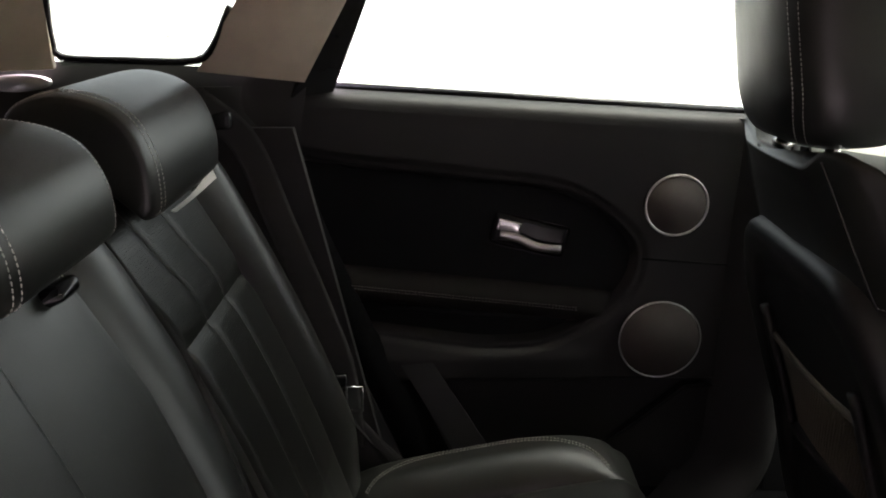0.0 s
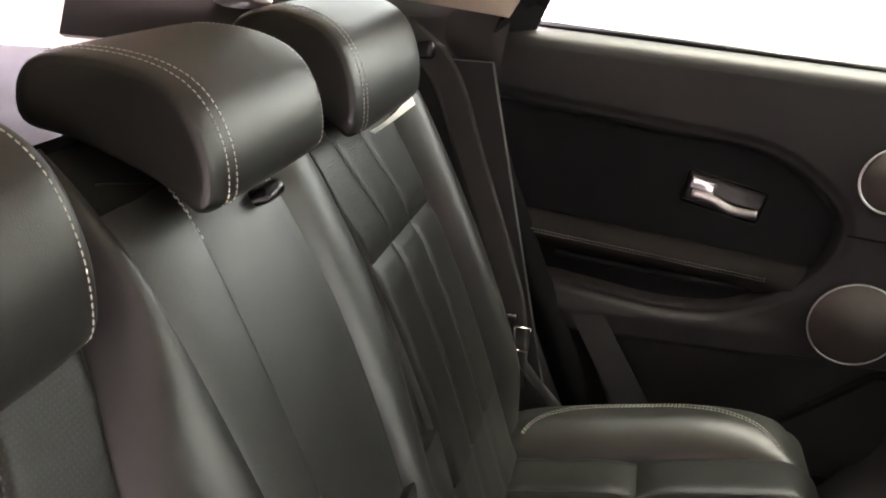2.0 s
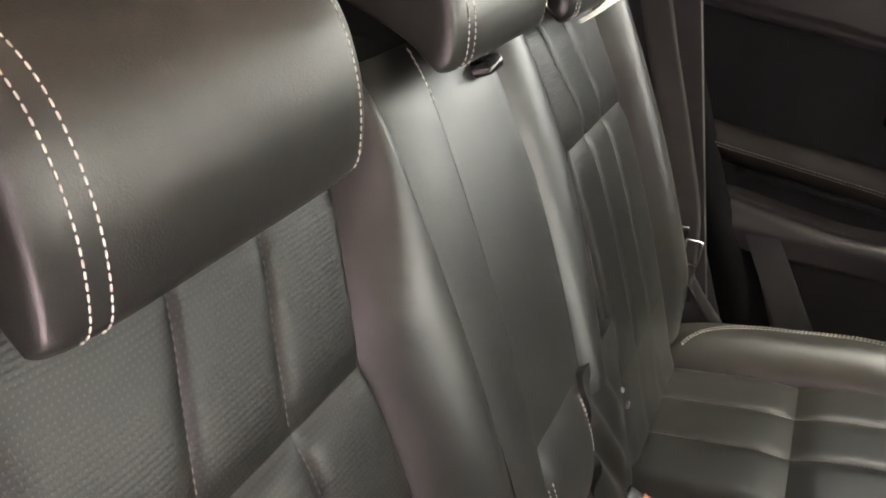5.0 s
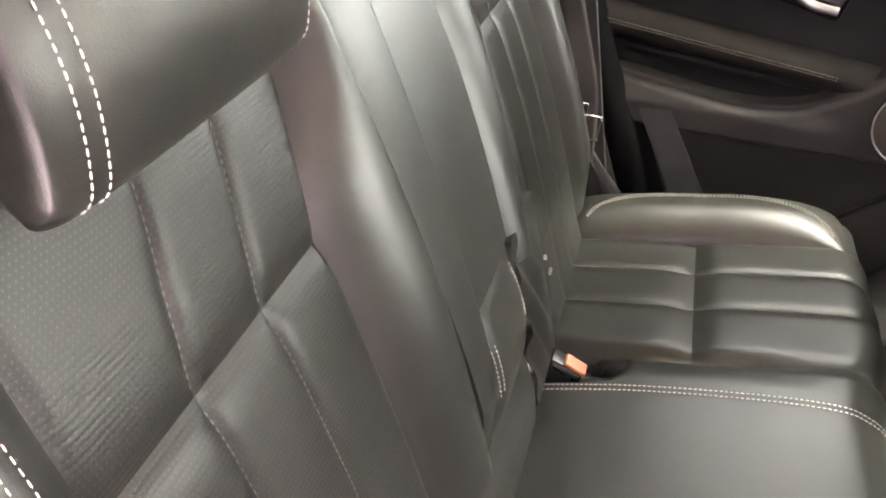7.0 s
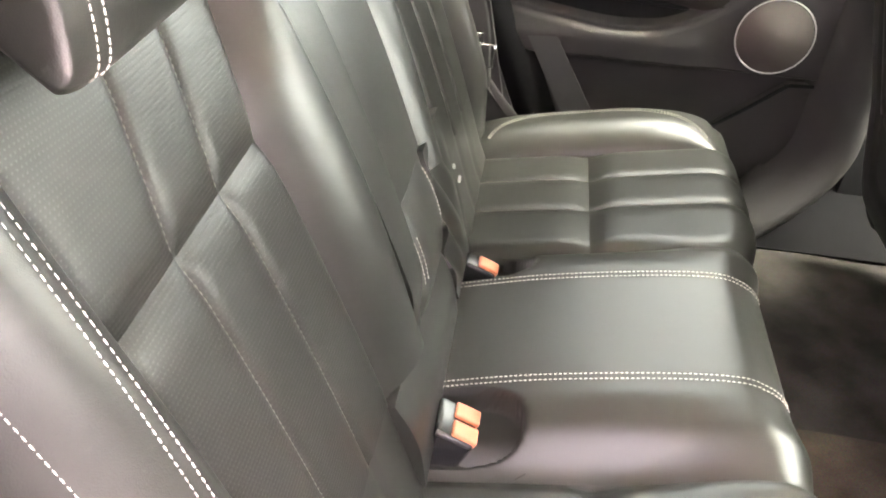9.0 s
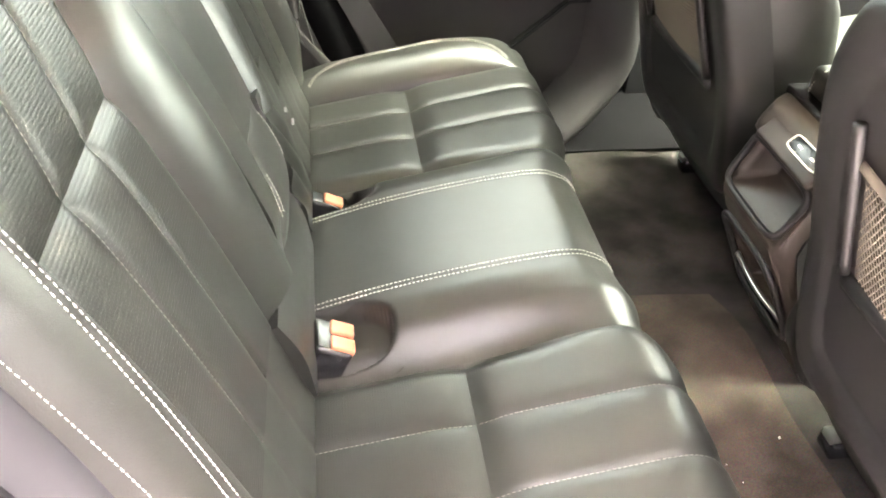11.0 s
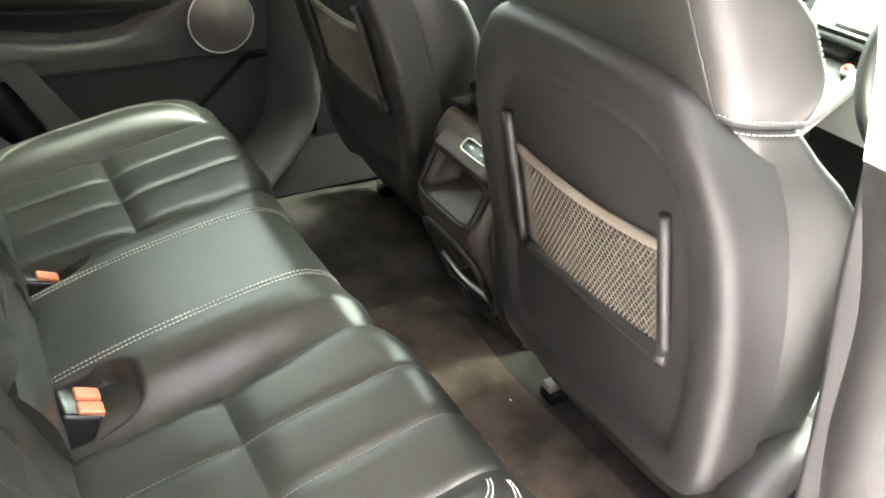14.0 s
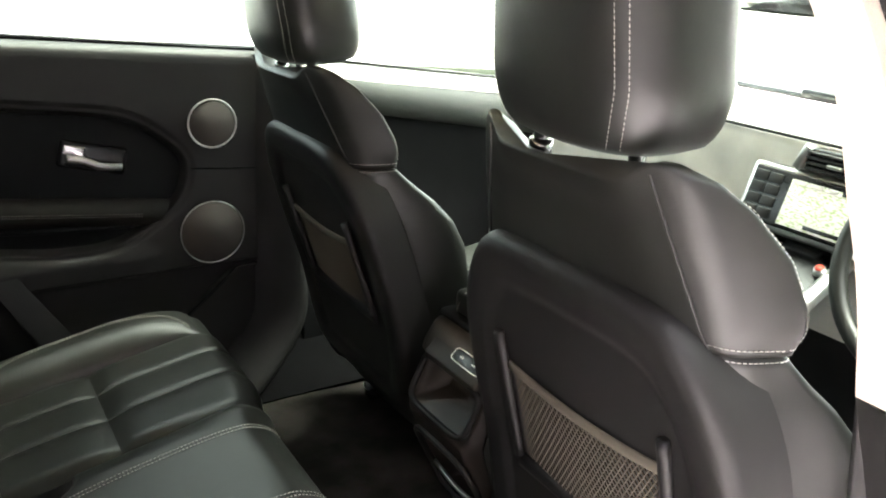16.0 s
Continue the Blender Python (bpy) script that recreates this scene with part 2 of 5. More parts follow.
def tube(points, radius, sides=8, closed=False, flat=1.0, up=(0, 0, 1)):
    """A round (or, with flat < 1, flattened) bar along a line."""
    p = np.asarray(points, float)
    n = len(p)
    tang = np.roll(p, -1, 0) - np.roll(p, 1, 0) if closed else np.gradient(p, axis=0)
    tang /= np.maximum(np.linalg.norm(tang, axis=1, keepdims=True), 1e-9)
    side = np.cross(tang, np.array(up, float))
    side /= np.maximum(np.linalg.norm(side, axis=1, keepdims=True), 1e-9)
    top = np.cross(side, tang)
    bm = bmesh.new()
    rings = []
    for i in range(n):
        rings.append([bm.verts.new(p[i] + radius * (math.cos(2 * math.pi * k / sides) * side[i] + flat * math.sin(2 * math.pi * k / sides) * top[i])) for k in range(sides)])
    for i in range(n if closed else n - 1):
        r, s = rings[i], rings[(i + 1) % n]
        for k in range(sides):
            bm.faces.new((r[k], r[(k + 1) % sides], s[(k + 1) % sides], s[k]))
    if not closed:
        bm.faces.new(rings[0][::-1])
        bm.faces.new(rings[-1])
    return bm


def disc(radius, depth, at, turn, bevel=0.0, sides=48, dome=0.0):
    bm = bmesh.new()
    bmesh.ops.create_cone(bm, cap_ends=True, segments=sides, radius1=radius, radius2=radius - bevel, depth=depth)
    bmesh.ops.transform(bm, matrix=Matrix.Translation(at) @ turn, verts=bm.verts[:])
    return bm


def stitching(name, lines, parent, pitch=0.0060, length=0.0038, width=0.00052, mat=None, label="pale contrast stitching"):
    """Rows of short raised stitches along lines of points that lie on a surface; all in one mesh."""
    verts, faces = [], []
    for line in lines:
        p = np.asarray(line, float)
        run = np.r_[0, np.cumsum(np.linalg.norm(np.diff(p, axis=0), axis=1))]
        for s in np.arange(0, run[-1] - length, pitch):
            a, b = (np.array([np.interp(v, run, p[:, k]) for k in range(3)]) for v in (s, s + length))
            d = (b - a) / max(np.linalg.norm(b - a), 1e-9)
            e = np.cross(d, (0.3, 0.2, 0.9))
            e /= max(np.linalg.norm(e), 1e-9)
            f = np.cross(e, d)
            base = len(verts)
            for c, w in ((a, 0.6), (a + 0.3 * (b - a), 1.0), (a + 0.7 * (b - a), 1.0), (b, 0.6)):
                for k in range(6):
                    g = 2 * math.pi * k / 6
                    verts.append(tuple(c + width * w * (math.cos(g) * e + math.sin(g) * f)))
            for r in range(3):
                for k in range(6):
                    faces.append((base + r * 6 + k, base + r * 6 + (k + 1) % 6, base + r * 6 + 6 + (k + 1) % 6, base + r * 6 + 6 + k))
            faces.append(tuple(base + k for k in range(5, -1, -1)))
            faces.append(tuple(base + 18 + k for k in range(6)))
    me = bpy.data.meshes.new(name)
    me.from_pydata(verts, [], faces)
    ob = place(name, me, mat or THREAD, parent, label)
    ob["kind"] = "stuff"
    return ob

# ---- the setting: ground, floor, roof and the sides of the cabin ----
bm = bmesh.new()
bmesh.ops.create_grid(bm, x_segments=40, y_segments=40, size=400)
bmesh.ops.transform(bm, matrix=Matrix.Translation((0, 0, -0.48)), verts=bm.verts[:])
tagged(part("ground", bm, CONCRETE, smooth=False), "pale concrete yard round the car", "ground", kind="structure")


def floor_height(x, y):
    hump = 0.035 * np.exp(-(y / 0.13) ** 2)
    ripple = 0.004 * np.sin(x * 17 + y * 9) * np.sin(y * 13 - x * 5)
    return hump + ripple - 0.012


gx, gy = np.meshgrid(np.linspace(0.1, 1.62, 90), np.linspace(-0.74, 0.80, 90), indexing="ij")
tagged(sheet("floor", np.stack([gx, gy, floor_height(gx, gy)], -1), CARPET, thick=0.03), "worn dark brown carpet on the cabin floor", "carpet", kind="structure")

# ---- rear bench: cushion ----
CUSHION = spline([(-0.06, 0.19), (0.0, 0.209), (0.10, 0.229), (0.195, 0.247), (0.30, 0.270), (0.370, 0.284), (0.402, 0.285), (0.430, 0.270), (0.443, 0.235), (0.442, 0.14), (0.435, 0.0)], 160)
C_RUN = np.r_[0, np.cumsum(np.linalg.norm(np.diff(CUSHION, axis=0), axis=1))]
C_TAN = np.gradient(CUSHION, axis=0)
C_TAN /= np.linalg.norm(C_TAN, axis=1, keepdims=True)
C_NOR = np.stack([-C_TAN[:, 1], C_TAN[:, 0]], 1)
RIBS_NEAR, RIBS_FAR = (0.222, 0.325, 0.426, 0.528), (0.208, 0.328, 0.423, 0.510)
CROSS = 0.195


def run_at(x):
    """How far along the cushion's profile, on its upper side, x lies."""
    top = np.argmax(CUSHION[:, 0])
    return np.interp(x, CUSHION[:top, 0], C_RUN[:top])


S_CROSS = run_at(CROSS)
S_WELL0 = run_at(-0.01)


def well(s, y):
    """1 inside the hollow round a buckle: a D, open to the backrest."""
    ay = np.abs(y)
    e = np.maximum((s - S_WELL0 - 0.055) / 0.075, 0) ** 2.4 + (np.abs(ay - 0.158) / 0.046) ** 2.4
    return smoothstep(1.12, 0.86, e)


def cushion_point(s, y):
    s, y = np.broadcast_arrays(np.asarray(s, float), np.asarray(y, float))
    x0, z0 = np.interp(s, C_RUN, CUSHION[:, 0]), np.interp(s, C_RUN, CUSHION[:, 1])
    nx, nz = np.interp(s, C_RUN, C_NOR[:, 0]), np.interp(s, C_RUN, C_NOR[:, 1])
    h = np.zeros_like(s)
    for RIBS, ay in ((RIBS_NEAR, -y), (RIBS_FAR, y)):
        h = np.where(ay >= 0, pad_relief(s, ay, RIBS), h)
    x0 = x0 - 0.028 * smoothstep(0.27, 0.10, np.abs(y)) * smoothstep(0.30, 0.50, s) + 0.012 * smoothstep(0.20, 0.30, np.abs(y)) * smoothstep(0.28, 0.45, s)
    h = h - 0.034 * well(s, y)
    return np.stack([x0 + nx * h, y, z0 + nz * h], -1)


def pad_relief(s, ay, RIBS):
    """Height over the cushion's profile, ay metres out from the middle."""
    fill = 0.0112 * smoothstep(0.28, 0.44, s)
    h = np.where(ay <= RIBS[0], 0.0148 + 0.017 * np.sin(np.pi * np.clip((s - 0.06) / 0.42, 0, 1)) * smoothstep(0.21, 0.12, ay) - (0.031 - fill) * smoothstep(0.160, RIBS[0] + 0.008, ay), 0.0)
    for a, b in zip(RIBS, RIBS[1:]):
        t = np.clip((ay - a) / (b - a), 0, 1)
        rib = 0.0042 * (1 - np.abs(2 * t - 1) ** 6)
        rib *= 1 - 0.95 * np.exp(-((s - S_CROSS) / 0.012) ** 2)
        h = np.where((ay > a) & (ay <= b), rib - 0.003 - 0.006 * np.exp(-((s - S_CROSS) / 0.028) ** 2), h)
        if a == RIBS[0]:
            h = np.where((ay > a) & (ay <= b), h - (0.0115 - fill) * np.exp(-((ay - a) / 0.016) ** 2), h)
    if RIBS is RIBS_NEAR:
        t = np.clip((ay - RIBS[3]) / 0.125, 0, 1.3)
        side = 0.044 * np.sin(0.5 * np.pi * np.clip(t / 0.50, 0, 1)) ** 0.8 * smoothstep(0.0, 0.1, s) * smoothstep(0.56, 0.36, s) - 0.003
        side -= 0.30 * np.maximum(t - 0.62, 0) ** 1.5
    else:
        t = np.clip((ay - RIBS[3]) / 0.148, 0, 1.3)
        arc = np.clip(1 - np.abs(s / 0.240 - 1) ** 4.0, 0, 1)
        side = 0.041 * np.sin(0.5 * np.pi * np.clip(t / 0.45, 0, 1)) ** 0.7 * arc - 0.003
        side -= 0.5 * np.maximum(t - 0.62, 0) ** 1.5
    return np.where(ay > RIBS[3], side, h)


def cushion_pad(name, s0, s1, y0, y1, ns, ny, mat, parent, label=""):
    s, y = np.meshgrid(np.linspace(s0, s1, ns), np.linspace(y0, y1, ny), indexing="ij")
    return sheet(name, cushion_point(s, y), mat, parent, 0.03, label)


bench = thing("rear_seat_cushion", "black leather rear bench cushion with pleated pads and pale stitching", "car seat")
S_END = C_RUN[-1]
for side, RIBS in ((-1, RIBS_NEAR), (1, RIBS_FAR)):
    for a, b in zip(RIBS, RIBS[1:]):
        y0, y1 = sorted((side * a, side * b))
        cushion_pad("rear_pad", 0.0, S_CROSS, y0, y1, 40, 22, PERF_SEAT, bench, "perforated leather seat pad")
        cushion_pad("front_pad", S_CROSS, S_END, y0, y1, 60, 22, LEATHER, bench)
    y0, y1 = sorted((side * RIBS[3], side * (0.668 if side < 0 else 0.680)))
    cushion_pad("side_bolster", 0.0, S_END, y0, y1, 90, 48, LEATHER, bench, "raised smooth leather side bolster")
cushion_pad("centre_pad", 0.0, S_END, -RIBS_NEAR[0], RIBS_FAR[0], 150, 150, LEATHER, bench, "smooth raised leather middle pad")
part("base", box((0.40, 1.27, 0.20), (0.20, 0, 0.09), 0.02), PLASTIC, bench)

lines, bolster_lines = [], []
for y in (-0.1, 0.1):
    for d in (-0.0045, 0.0045):
        lines.append(cushion_point(np.linspace(run_at(0.0), 0.52, 120), y + d) + [0, 0, 0.0017])
for side, RIBS in ((-1, RIBS_NEAR), (1, RIBS_FAR)):
    for off in ((0.0, 0.008) if side > 0 else (0.0, 0.008, 0.044, 0.052)):
        u = np.linspace(0.02, 0.995, 160)
        top = (0.072 if side < 0 else 0.084) + off
        y = RIBS[3] + 0.002 + top * (1 - np.abs(2 * u - 1) ** (5 if side < 0 else 3)) ** 0.5
        s = run_at(0.012 - off * 0.3) + u * (run_at(0.40) - run_at(0.012) - 0.012 + off * 0.7)
        bolster_lines.append(cushion_point(s, side * y) + [0, 0, 0.0011])
    for a in RIBS[1:3]:
        for s0, s1 in ((run_at(0.01), S_CROSS - 0.004), (S_CROSS + 0.004, 0.50)):
            lines.append(cushion_point(np.linspace(s0, s1, 60), side * (a + 0.0012)) + [0, 0, 0.0004])
stitching("stitching", lines[:4], bench, width=0.00065)
stitching("stitching", bolster_lines, bench, width=0.0007)
stitching("pleat_stitching", lines[4:], bench, width=0.0005, mat=FAINT, label="grey pleat stitching")

# ---- rear bench: backrests ----
UP, OUT = np.array((-0.385, 0.0, 0.923)), np.array((0.923, 0.0, 0.385))
FOOT = np.array((0.003, 0.0, 0.25))
S_SEAM, S_TOP = 0.405, 0.575
B_RIBS = (0.238, 0.325, 0.409, 0.506)


def back_point(s, y, h):
    s, y, h = np.broadcast_arrays(np.asarray(s, float), np.asarray(y, float), np.asarray(h, float))
    bow = 0.016 * np.sin(np.clip(s / 0.6, 0, 1) * np.pi)
    over = np.maximum(s - 0.53, 0)
    g = h + bow - 1.8 * over ** 2
    p = FOOT + s[..., None] * UP + g[..., None] * OUT
    ay = np.abs(y)
    lean = 0.044 * smoothstep(0.40, 0.57, s) - 0.006 * np.sin(np.pi * np.clip(s / 0.5, 0, 1))
    lean = lean * smoothstep(0.150, 0.240, ay) * smoothstep(0.535, 0.44, ay)
    p[..., 1] = y - np.sign(y) * lean
    return p


def back_height(s, y, plump=1.0):
    """Relief of the outer backrests; y is counted outwards from the middle of the bench."""
    s, y = np.broadcast_arrays(np.asarray(s, float), np.asarray(y, float))
    h = np.zeros_like(s)
    for a, b in zip(B_RIBS, B_RIBS[1:]):
        t = np.clip((y - a) / (b - a), 0, 1)
        rib = 0.0042 * (1 - np.abs(2 * t - 1) ** 9) * (1 - 0.95 * np.exp(-((s - S_SEAM) / 0.007) ** 2))
        rib = rib - 0.004 * np.exp(-((s - S_SEAM) / 0.022) ** 2)
        h = np.where((y > a) & (y <= b), rib - 0.006, h)
    t = np.clip((B_RIBS[0] - y) / 0.083, 0, 1)
    h = np.where(y <= B_RIBS[0], -0.012 + plump * (0.034 + 0.010 * smoothstep(0.0, 0.35, s)) * (1 - (1 - t) ** 2.4 - 0.10 * np.maximum(t - 0.8, 0) ** 2 / 0.04), h)
    t = np.clip((y - B_RIBS[3]) / 0.085, 0, 1.5)
    h = np.where(y > B_RIBS[3], 0.035 * smoothstep(-0.05, 0.12, s) * np.sin(0.5 * np.pi * np.clip(t / 0.5, 0, 1)) ** 0.8 - 0.055 * np.maximum(t - 0.5, 0) ** 2 - 0.006, h)
    return h


def back_pad(name, s0, s1, y0, y1, side, ns, ny, mat, parent, label="", thick=0.05):
    s, y = np.meshgrid(np.linspace(s0, s1, ns), np.linspace(y0, y1, ny), indexing="ij")
    P = back_point(s, side * y, back_height(s, y, 1.0 if side < 0 else 0.45))
    return sheet(name, P, mat, parent, thick, label, flip=side > 0)


def headrest(parent, y0, y1, shift=(0, 0), end_stitch=0, tall=1.0, blunt=0.0):
    """A wedge-shaped head restraint that leans over the backrest, with stitched ends."""
    prof = spline([(-0.160, 0.785), (-0.148, 0.800), (-0.149, 0.845), (-0.166, 0.889), (-0.196, 0.913), (-0.242, 0.923), (-0.285, 0.912 + 0.007 * blunt), (-0.301 - 0.003 * blunt, 0.893 + 0.002 * blunt), (-0.292 - 0.010 * blunt, 0.878 - 0.020 * blunt), (-0.235 - 0.02 * blunt, 0.850 - 0.006 * blunt), (-0.190, 0.812), (-0.160, 0.785)], 73)[:-1]
    prof[:, 1] = 0.924 - (0.924 - prof[:, 1]) * tall
    prof = prof + np.array(shift)
    mid = prof.mean(0)
    ys, k = [], []
    w = (y1 - y0) / 2
    for a in np.linspace(-1, 1, 41):
        ys.append((y0 + y1) / 2 + w * math.copysign(1 - (1 - abs(a)) ** 1.6, a))
        k.append(max(0.02, (1 - max(0.0, (abs(ys[-1] - (y0 + y1) / 2) / w)) ** 7)) ** 0.42)
    k = np.array(k)
    k = 0.88 + 0.12 * k
    k[0] = k[-1] = 0.80
    rings = [np.stack([mid[0] + (prof[:, 0] - mid[0]) * s, np.full(len(prof), y), mid[1] + (prof[:, 1] - mid[1]) * s], 1) for y, s in zip(ys, k)]
    ob = loft("headrest", rings, LEATHER, parent, "wedge-shaped black leather headrest")
    lines = []
    near = spline(np.stack([prof[1:46, 0], prof[1:46, 1]], 1), 120)
    for y in ((y0 + 0.020, y0 + 0.031, y1 - 0.010) if end_stitch else (y0 + 0.020, y0 + 0.031)):
        s = np.interp(y, ys, k) + 0.004
        lines.append(np.stack([mid[0] + (near[:, 0] - mid[0]) * s, np.full(len(near), y), mid[1] + (near[:, 1] - mid[1]) * s], 1))
    stitching("stitching", lines, ob, pitch=0.0050, length=0.0034)
    for dy in (-0.035, 0.035):
        c = (y0 + y1) / 2 + dy
        p = np.array([(-0.225 + shift[0], c, 0.73), (-0.225 + shift[0], c, 0.88)])
        part("post", tube(p, 0.006, 10, up=(1, 0, 0)), CHROME, parent)
    return ob


for side, label in ((-1, "black perforated leather rear backrest with pleats beside the open door"), (1, "black leather rear backrest with pleats beside the far door")):
    back = thing("folding_backseat", label, "car seat", group="folding backseats")
    for a, b in zip(B_RIBS, B_RIBS[1:]):
        back_pad("lower_pad", 0.10, S_SEAM, a, b, side, 60, 24, PERF, back, "perforated leather pad")
        back_pad("upper_pad", S_SEAM, 0.66, a, b, side, 40, 24, PERF, back, "perforated leather pad")
    back_pad("inner_bolster", 0.095, 0.655, 0.156 if side < 0 else 0.185, B_RIBS[0], side, 60, 40, LEATHER, back, "smooth rounded leather bolster")
    back_pad("outer_bolster", 0.0, 0.655, B_RIBS[3], 0.625, side, 60, 26, LEATHER, back, "smooth leather side bolster")
    back_pad("lower_strip", -0.03, 0.10, 0.23 if side < 0 else 0.147, B_RIBS[3], side, 12, 40, LEATHER, back)
    if side < 0:
        headrest(back, -0.494, -0.254, (0.008, -0.010), 1)
    else:
        headrest(back, 0.226, 0.495, (-0.012, -0.008), 0)
    lines = []
    for y0 in (0.546, 0.556, 0.598) if side < 0 else (0.590,):
        s = np.linspace(0.06, 0.58, 120)
        y = y0 - (0.060 * (s - 0.33) if y0 < 0.57 else 0 * s)
        lines.append(back_point(s, side * y, back_height(s, y, 1.0 if side < 0 else 0.45) + 0.0006))
    for a in B_RIBS[1:3]:
        for s0, s1 in ((0.14, S_SEAM - 0.006), (S_SEAM + 0.006, 0.56)):
            s = np.linspace(s0, s1, 60)
            lines.append(back_point(s, side * (a + 0.001), back_height(s, a + 0.001) + 0.0004))
    first = len(lines) - 4
    stitching("stitching", lines[:first], back, width=0.0004, mat=THREAD if side < 0 else FAINT)
    stitching("pleat_stitching", lines[first:], back, width=0.0004, length=0.0034, mat=FAINT, label="grey pleat stitching")

s, y = np.meshgrid(np.linspace(-0.02, 0.66, 12), np.linspace(-0.60, 0.60, 24), indexing="ij")
centre = thing("folding_middle_backseat", "smooth black leather middle backrest with a fold-down armrest", "car seat")


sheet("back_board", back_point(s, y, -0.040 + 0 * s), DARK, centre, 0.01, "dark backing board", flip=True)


def edge_near(s):
    return -0.094 + 0.075 * (s - 0.3)


def edge_far(s):
    return np.interp(s, (0.20, 0.32, 0.43, 0.55), (0.048, 0.064, 0.076, 0.068))


def outer_far(s):
    return np.interp(s, (0.20, 0.32, 0.43, 0.55, 0.62), (0.112, 0.146, 0.170, 0.168, 0.165))


def centre_height(s, y):
    """The near strip and the armrest panel of the middle backrest."""
    b = edge_near(s)
    t = np.clip((y + 0.157) / (b + 0.157), 0, 1)
    strip_h = 0.026 + 0.006 * np.sin(np.pi * (0.06 + 0.70 * t)) ** 0.6
    k = np.clip((y - b) / (edge_far(s) - b), 0, 1)
    panel_h = 0.0165 + 0.0065 * np.sin(np.pi * np.clip(0.10 + 0.84 * k, 0, 1)) ** 0.5
    return (np.where(y < b, strip_h, panel_h) - 0.003 * np.exp(-((y - b) / 0.004) ** 2)) * (0.3 + 0.7 * smoothstep(0.08, 0.17, s))


s, k = np.meshgrid(np.linspace(0.09, 0.60, 80), np.linspace(0, 1, 150), indexing="ij")
y = -0.157 + k * (edge_far(s) + 0.006 + 0.157)
sheet("back_panel", back_point(s, y, centre_height(s, y)), LEATHER, centre, 0.06, "smooth leather panel beside a flat strip", flip=True)
s, k = np.meshgrid(np.linspace(0.19, 0.61, 60), np.linspace(0, 1, 50), indexing="ij")
y = edge_far(s) + k * (outer_far(s) - edge_far(s))
P = back_point(s, y, 0.008 + 0.027 * np.sin(np.pi * (0.01 + 0.93 * k)) ** 0.6)
sheet("side_strip", P, LEATHER, centre, 0.04, "smooth rounded leather strip", flip=True)


def roll_height(t, y):
    return 0.025 * np.sin(np.pi * np.clip(0.03 + 0.83 * t, 0, 1)) ** 0.6 * (1 - np.clip(np.abs((y + 0.029) / 0.0795), 0, 1) ** 5) + 0.008


s, y = np.meshgrid(np.linspace(0.0, 1, 40), np.linspace(-0.108, 0.05, 40), indexing="ij")
sheet("armrest_end", back_point(0.09 + 0.135 * s, y, roll_height(s, y)), LEATHER, centre, 0.05, "rounded leather armrest end", flip=True)
s, y = np.meshgrid(np.linspace(0.0, 1, 50), np.linspace(0.04, 0.163, 30), indexing="ij")
crease = 0.007 * np.sin(s * 19 + y * 120) * np.sin(np.pi * np.clip(s, 0, 1)) * smoothstep(0.163, 0.12, y)
sheet("loose_leather", back_point(0.0 + 0.225 * s, y, crease + 0.014 + 0.014 * s), LEATHER, centre, 0.04, "creased leather flap", flip=True)
s, y = np.meshgrid(np.linspace(0.0, 1, 20), np.linspace(-0.25, 0.04, 50), indexing="ij")
sheet("lower_strip", back_point(-0.03 + 0.125 * s, y, 0.010 * np.sin(np.pi * s) + 0.002 + 0.004 * s), LEATHER, centre, 0.04, flip=True)
s, y = np.meshgrid(np.linspace(0.0, 1, 30), np.linspace(-0.160, 0.163, 40), indexing="ij")
sheet("shoulder", back_point(0.60 + 0.05 * s, y, 0.028 - 0.03 * s), LEATHER, centre, 0.05, flip=True)
headrest(centre, -0.112, 0.104, (0.0, -0.012), 1, 0.80, 1.0)
part("collar", box((0.032, 0.040, 0.016), (-0.186, 0.040, 0.772), 0.008, Matrix.Rotation(radians(-22), 4, "Y"), 3), GLOSS, centre, "black headrest collar")
lines = []
for y, a, b in ((-0.092, 0.125, 0.185), (-0.086, 0.128, 0.188), (0.030, 0.140, 0.212), (0.023, 0.144, 0.214)):
    s = np.linspace(a, b, 30)
    lines.append(back_point(s, y, roll_height((s - 0.09) / 0.135, y) + 0.0006))
for y in (-0.080, 0.066):
    for d in (0.0, 0.006):
        s = np.linspace(0.552, 0.60, 24)
        lines.append(back_point(s, y + d, centre_height(s, y + d) + 0.0006))
stitching("stitching", lines, centre)

# ---- parcel shelf and rear trim ----
P = np.stack(np.meshgrid(np.linspace(-1.05, -0.30, 20), np.linspace(-0.62, 0.62, 30), indexing="ij"), -1)
z = 0.80 + 0.02 * np.sin((P[..., 0] + 0.3) * 2)
shelf = tagged(sheet("parcel_shelf", np.concatenate([P, z[..., None]], -1), SOFT, thick=0.02), "dark grey load cover behind the rear seats", "parcel shelf")

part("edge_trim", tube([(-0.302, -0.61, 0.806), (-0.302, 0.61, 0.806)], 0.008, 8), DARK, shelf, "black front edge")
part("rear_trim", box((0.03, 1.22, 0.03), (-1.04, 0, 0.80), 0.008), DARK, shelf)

# ---- front seats ----
SEAT_HALF = 0.197


def seat_rear(z):
    """The rear face of a front backrest, in x, at a height."""
    return np.interp(z, (0.18, 0.40, 0.56, 0.71, 0.88), (0.672, 0.640, 0.598, 0.558, 0.508))


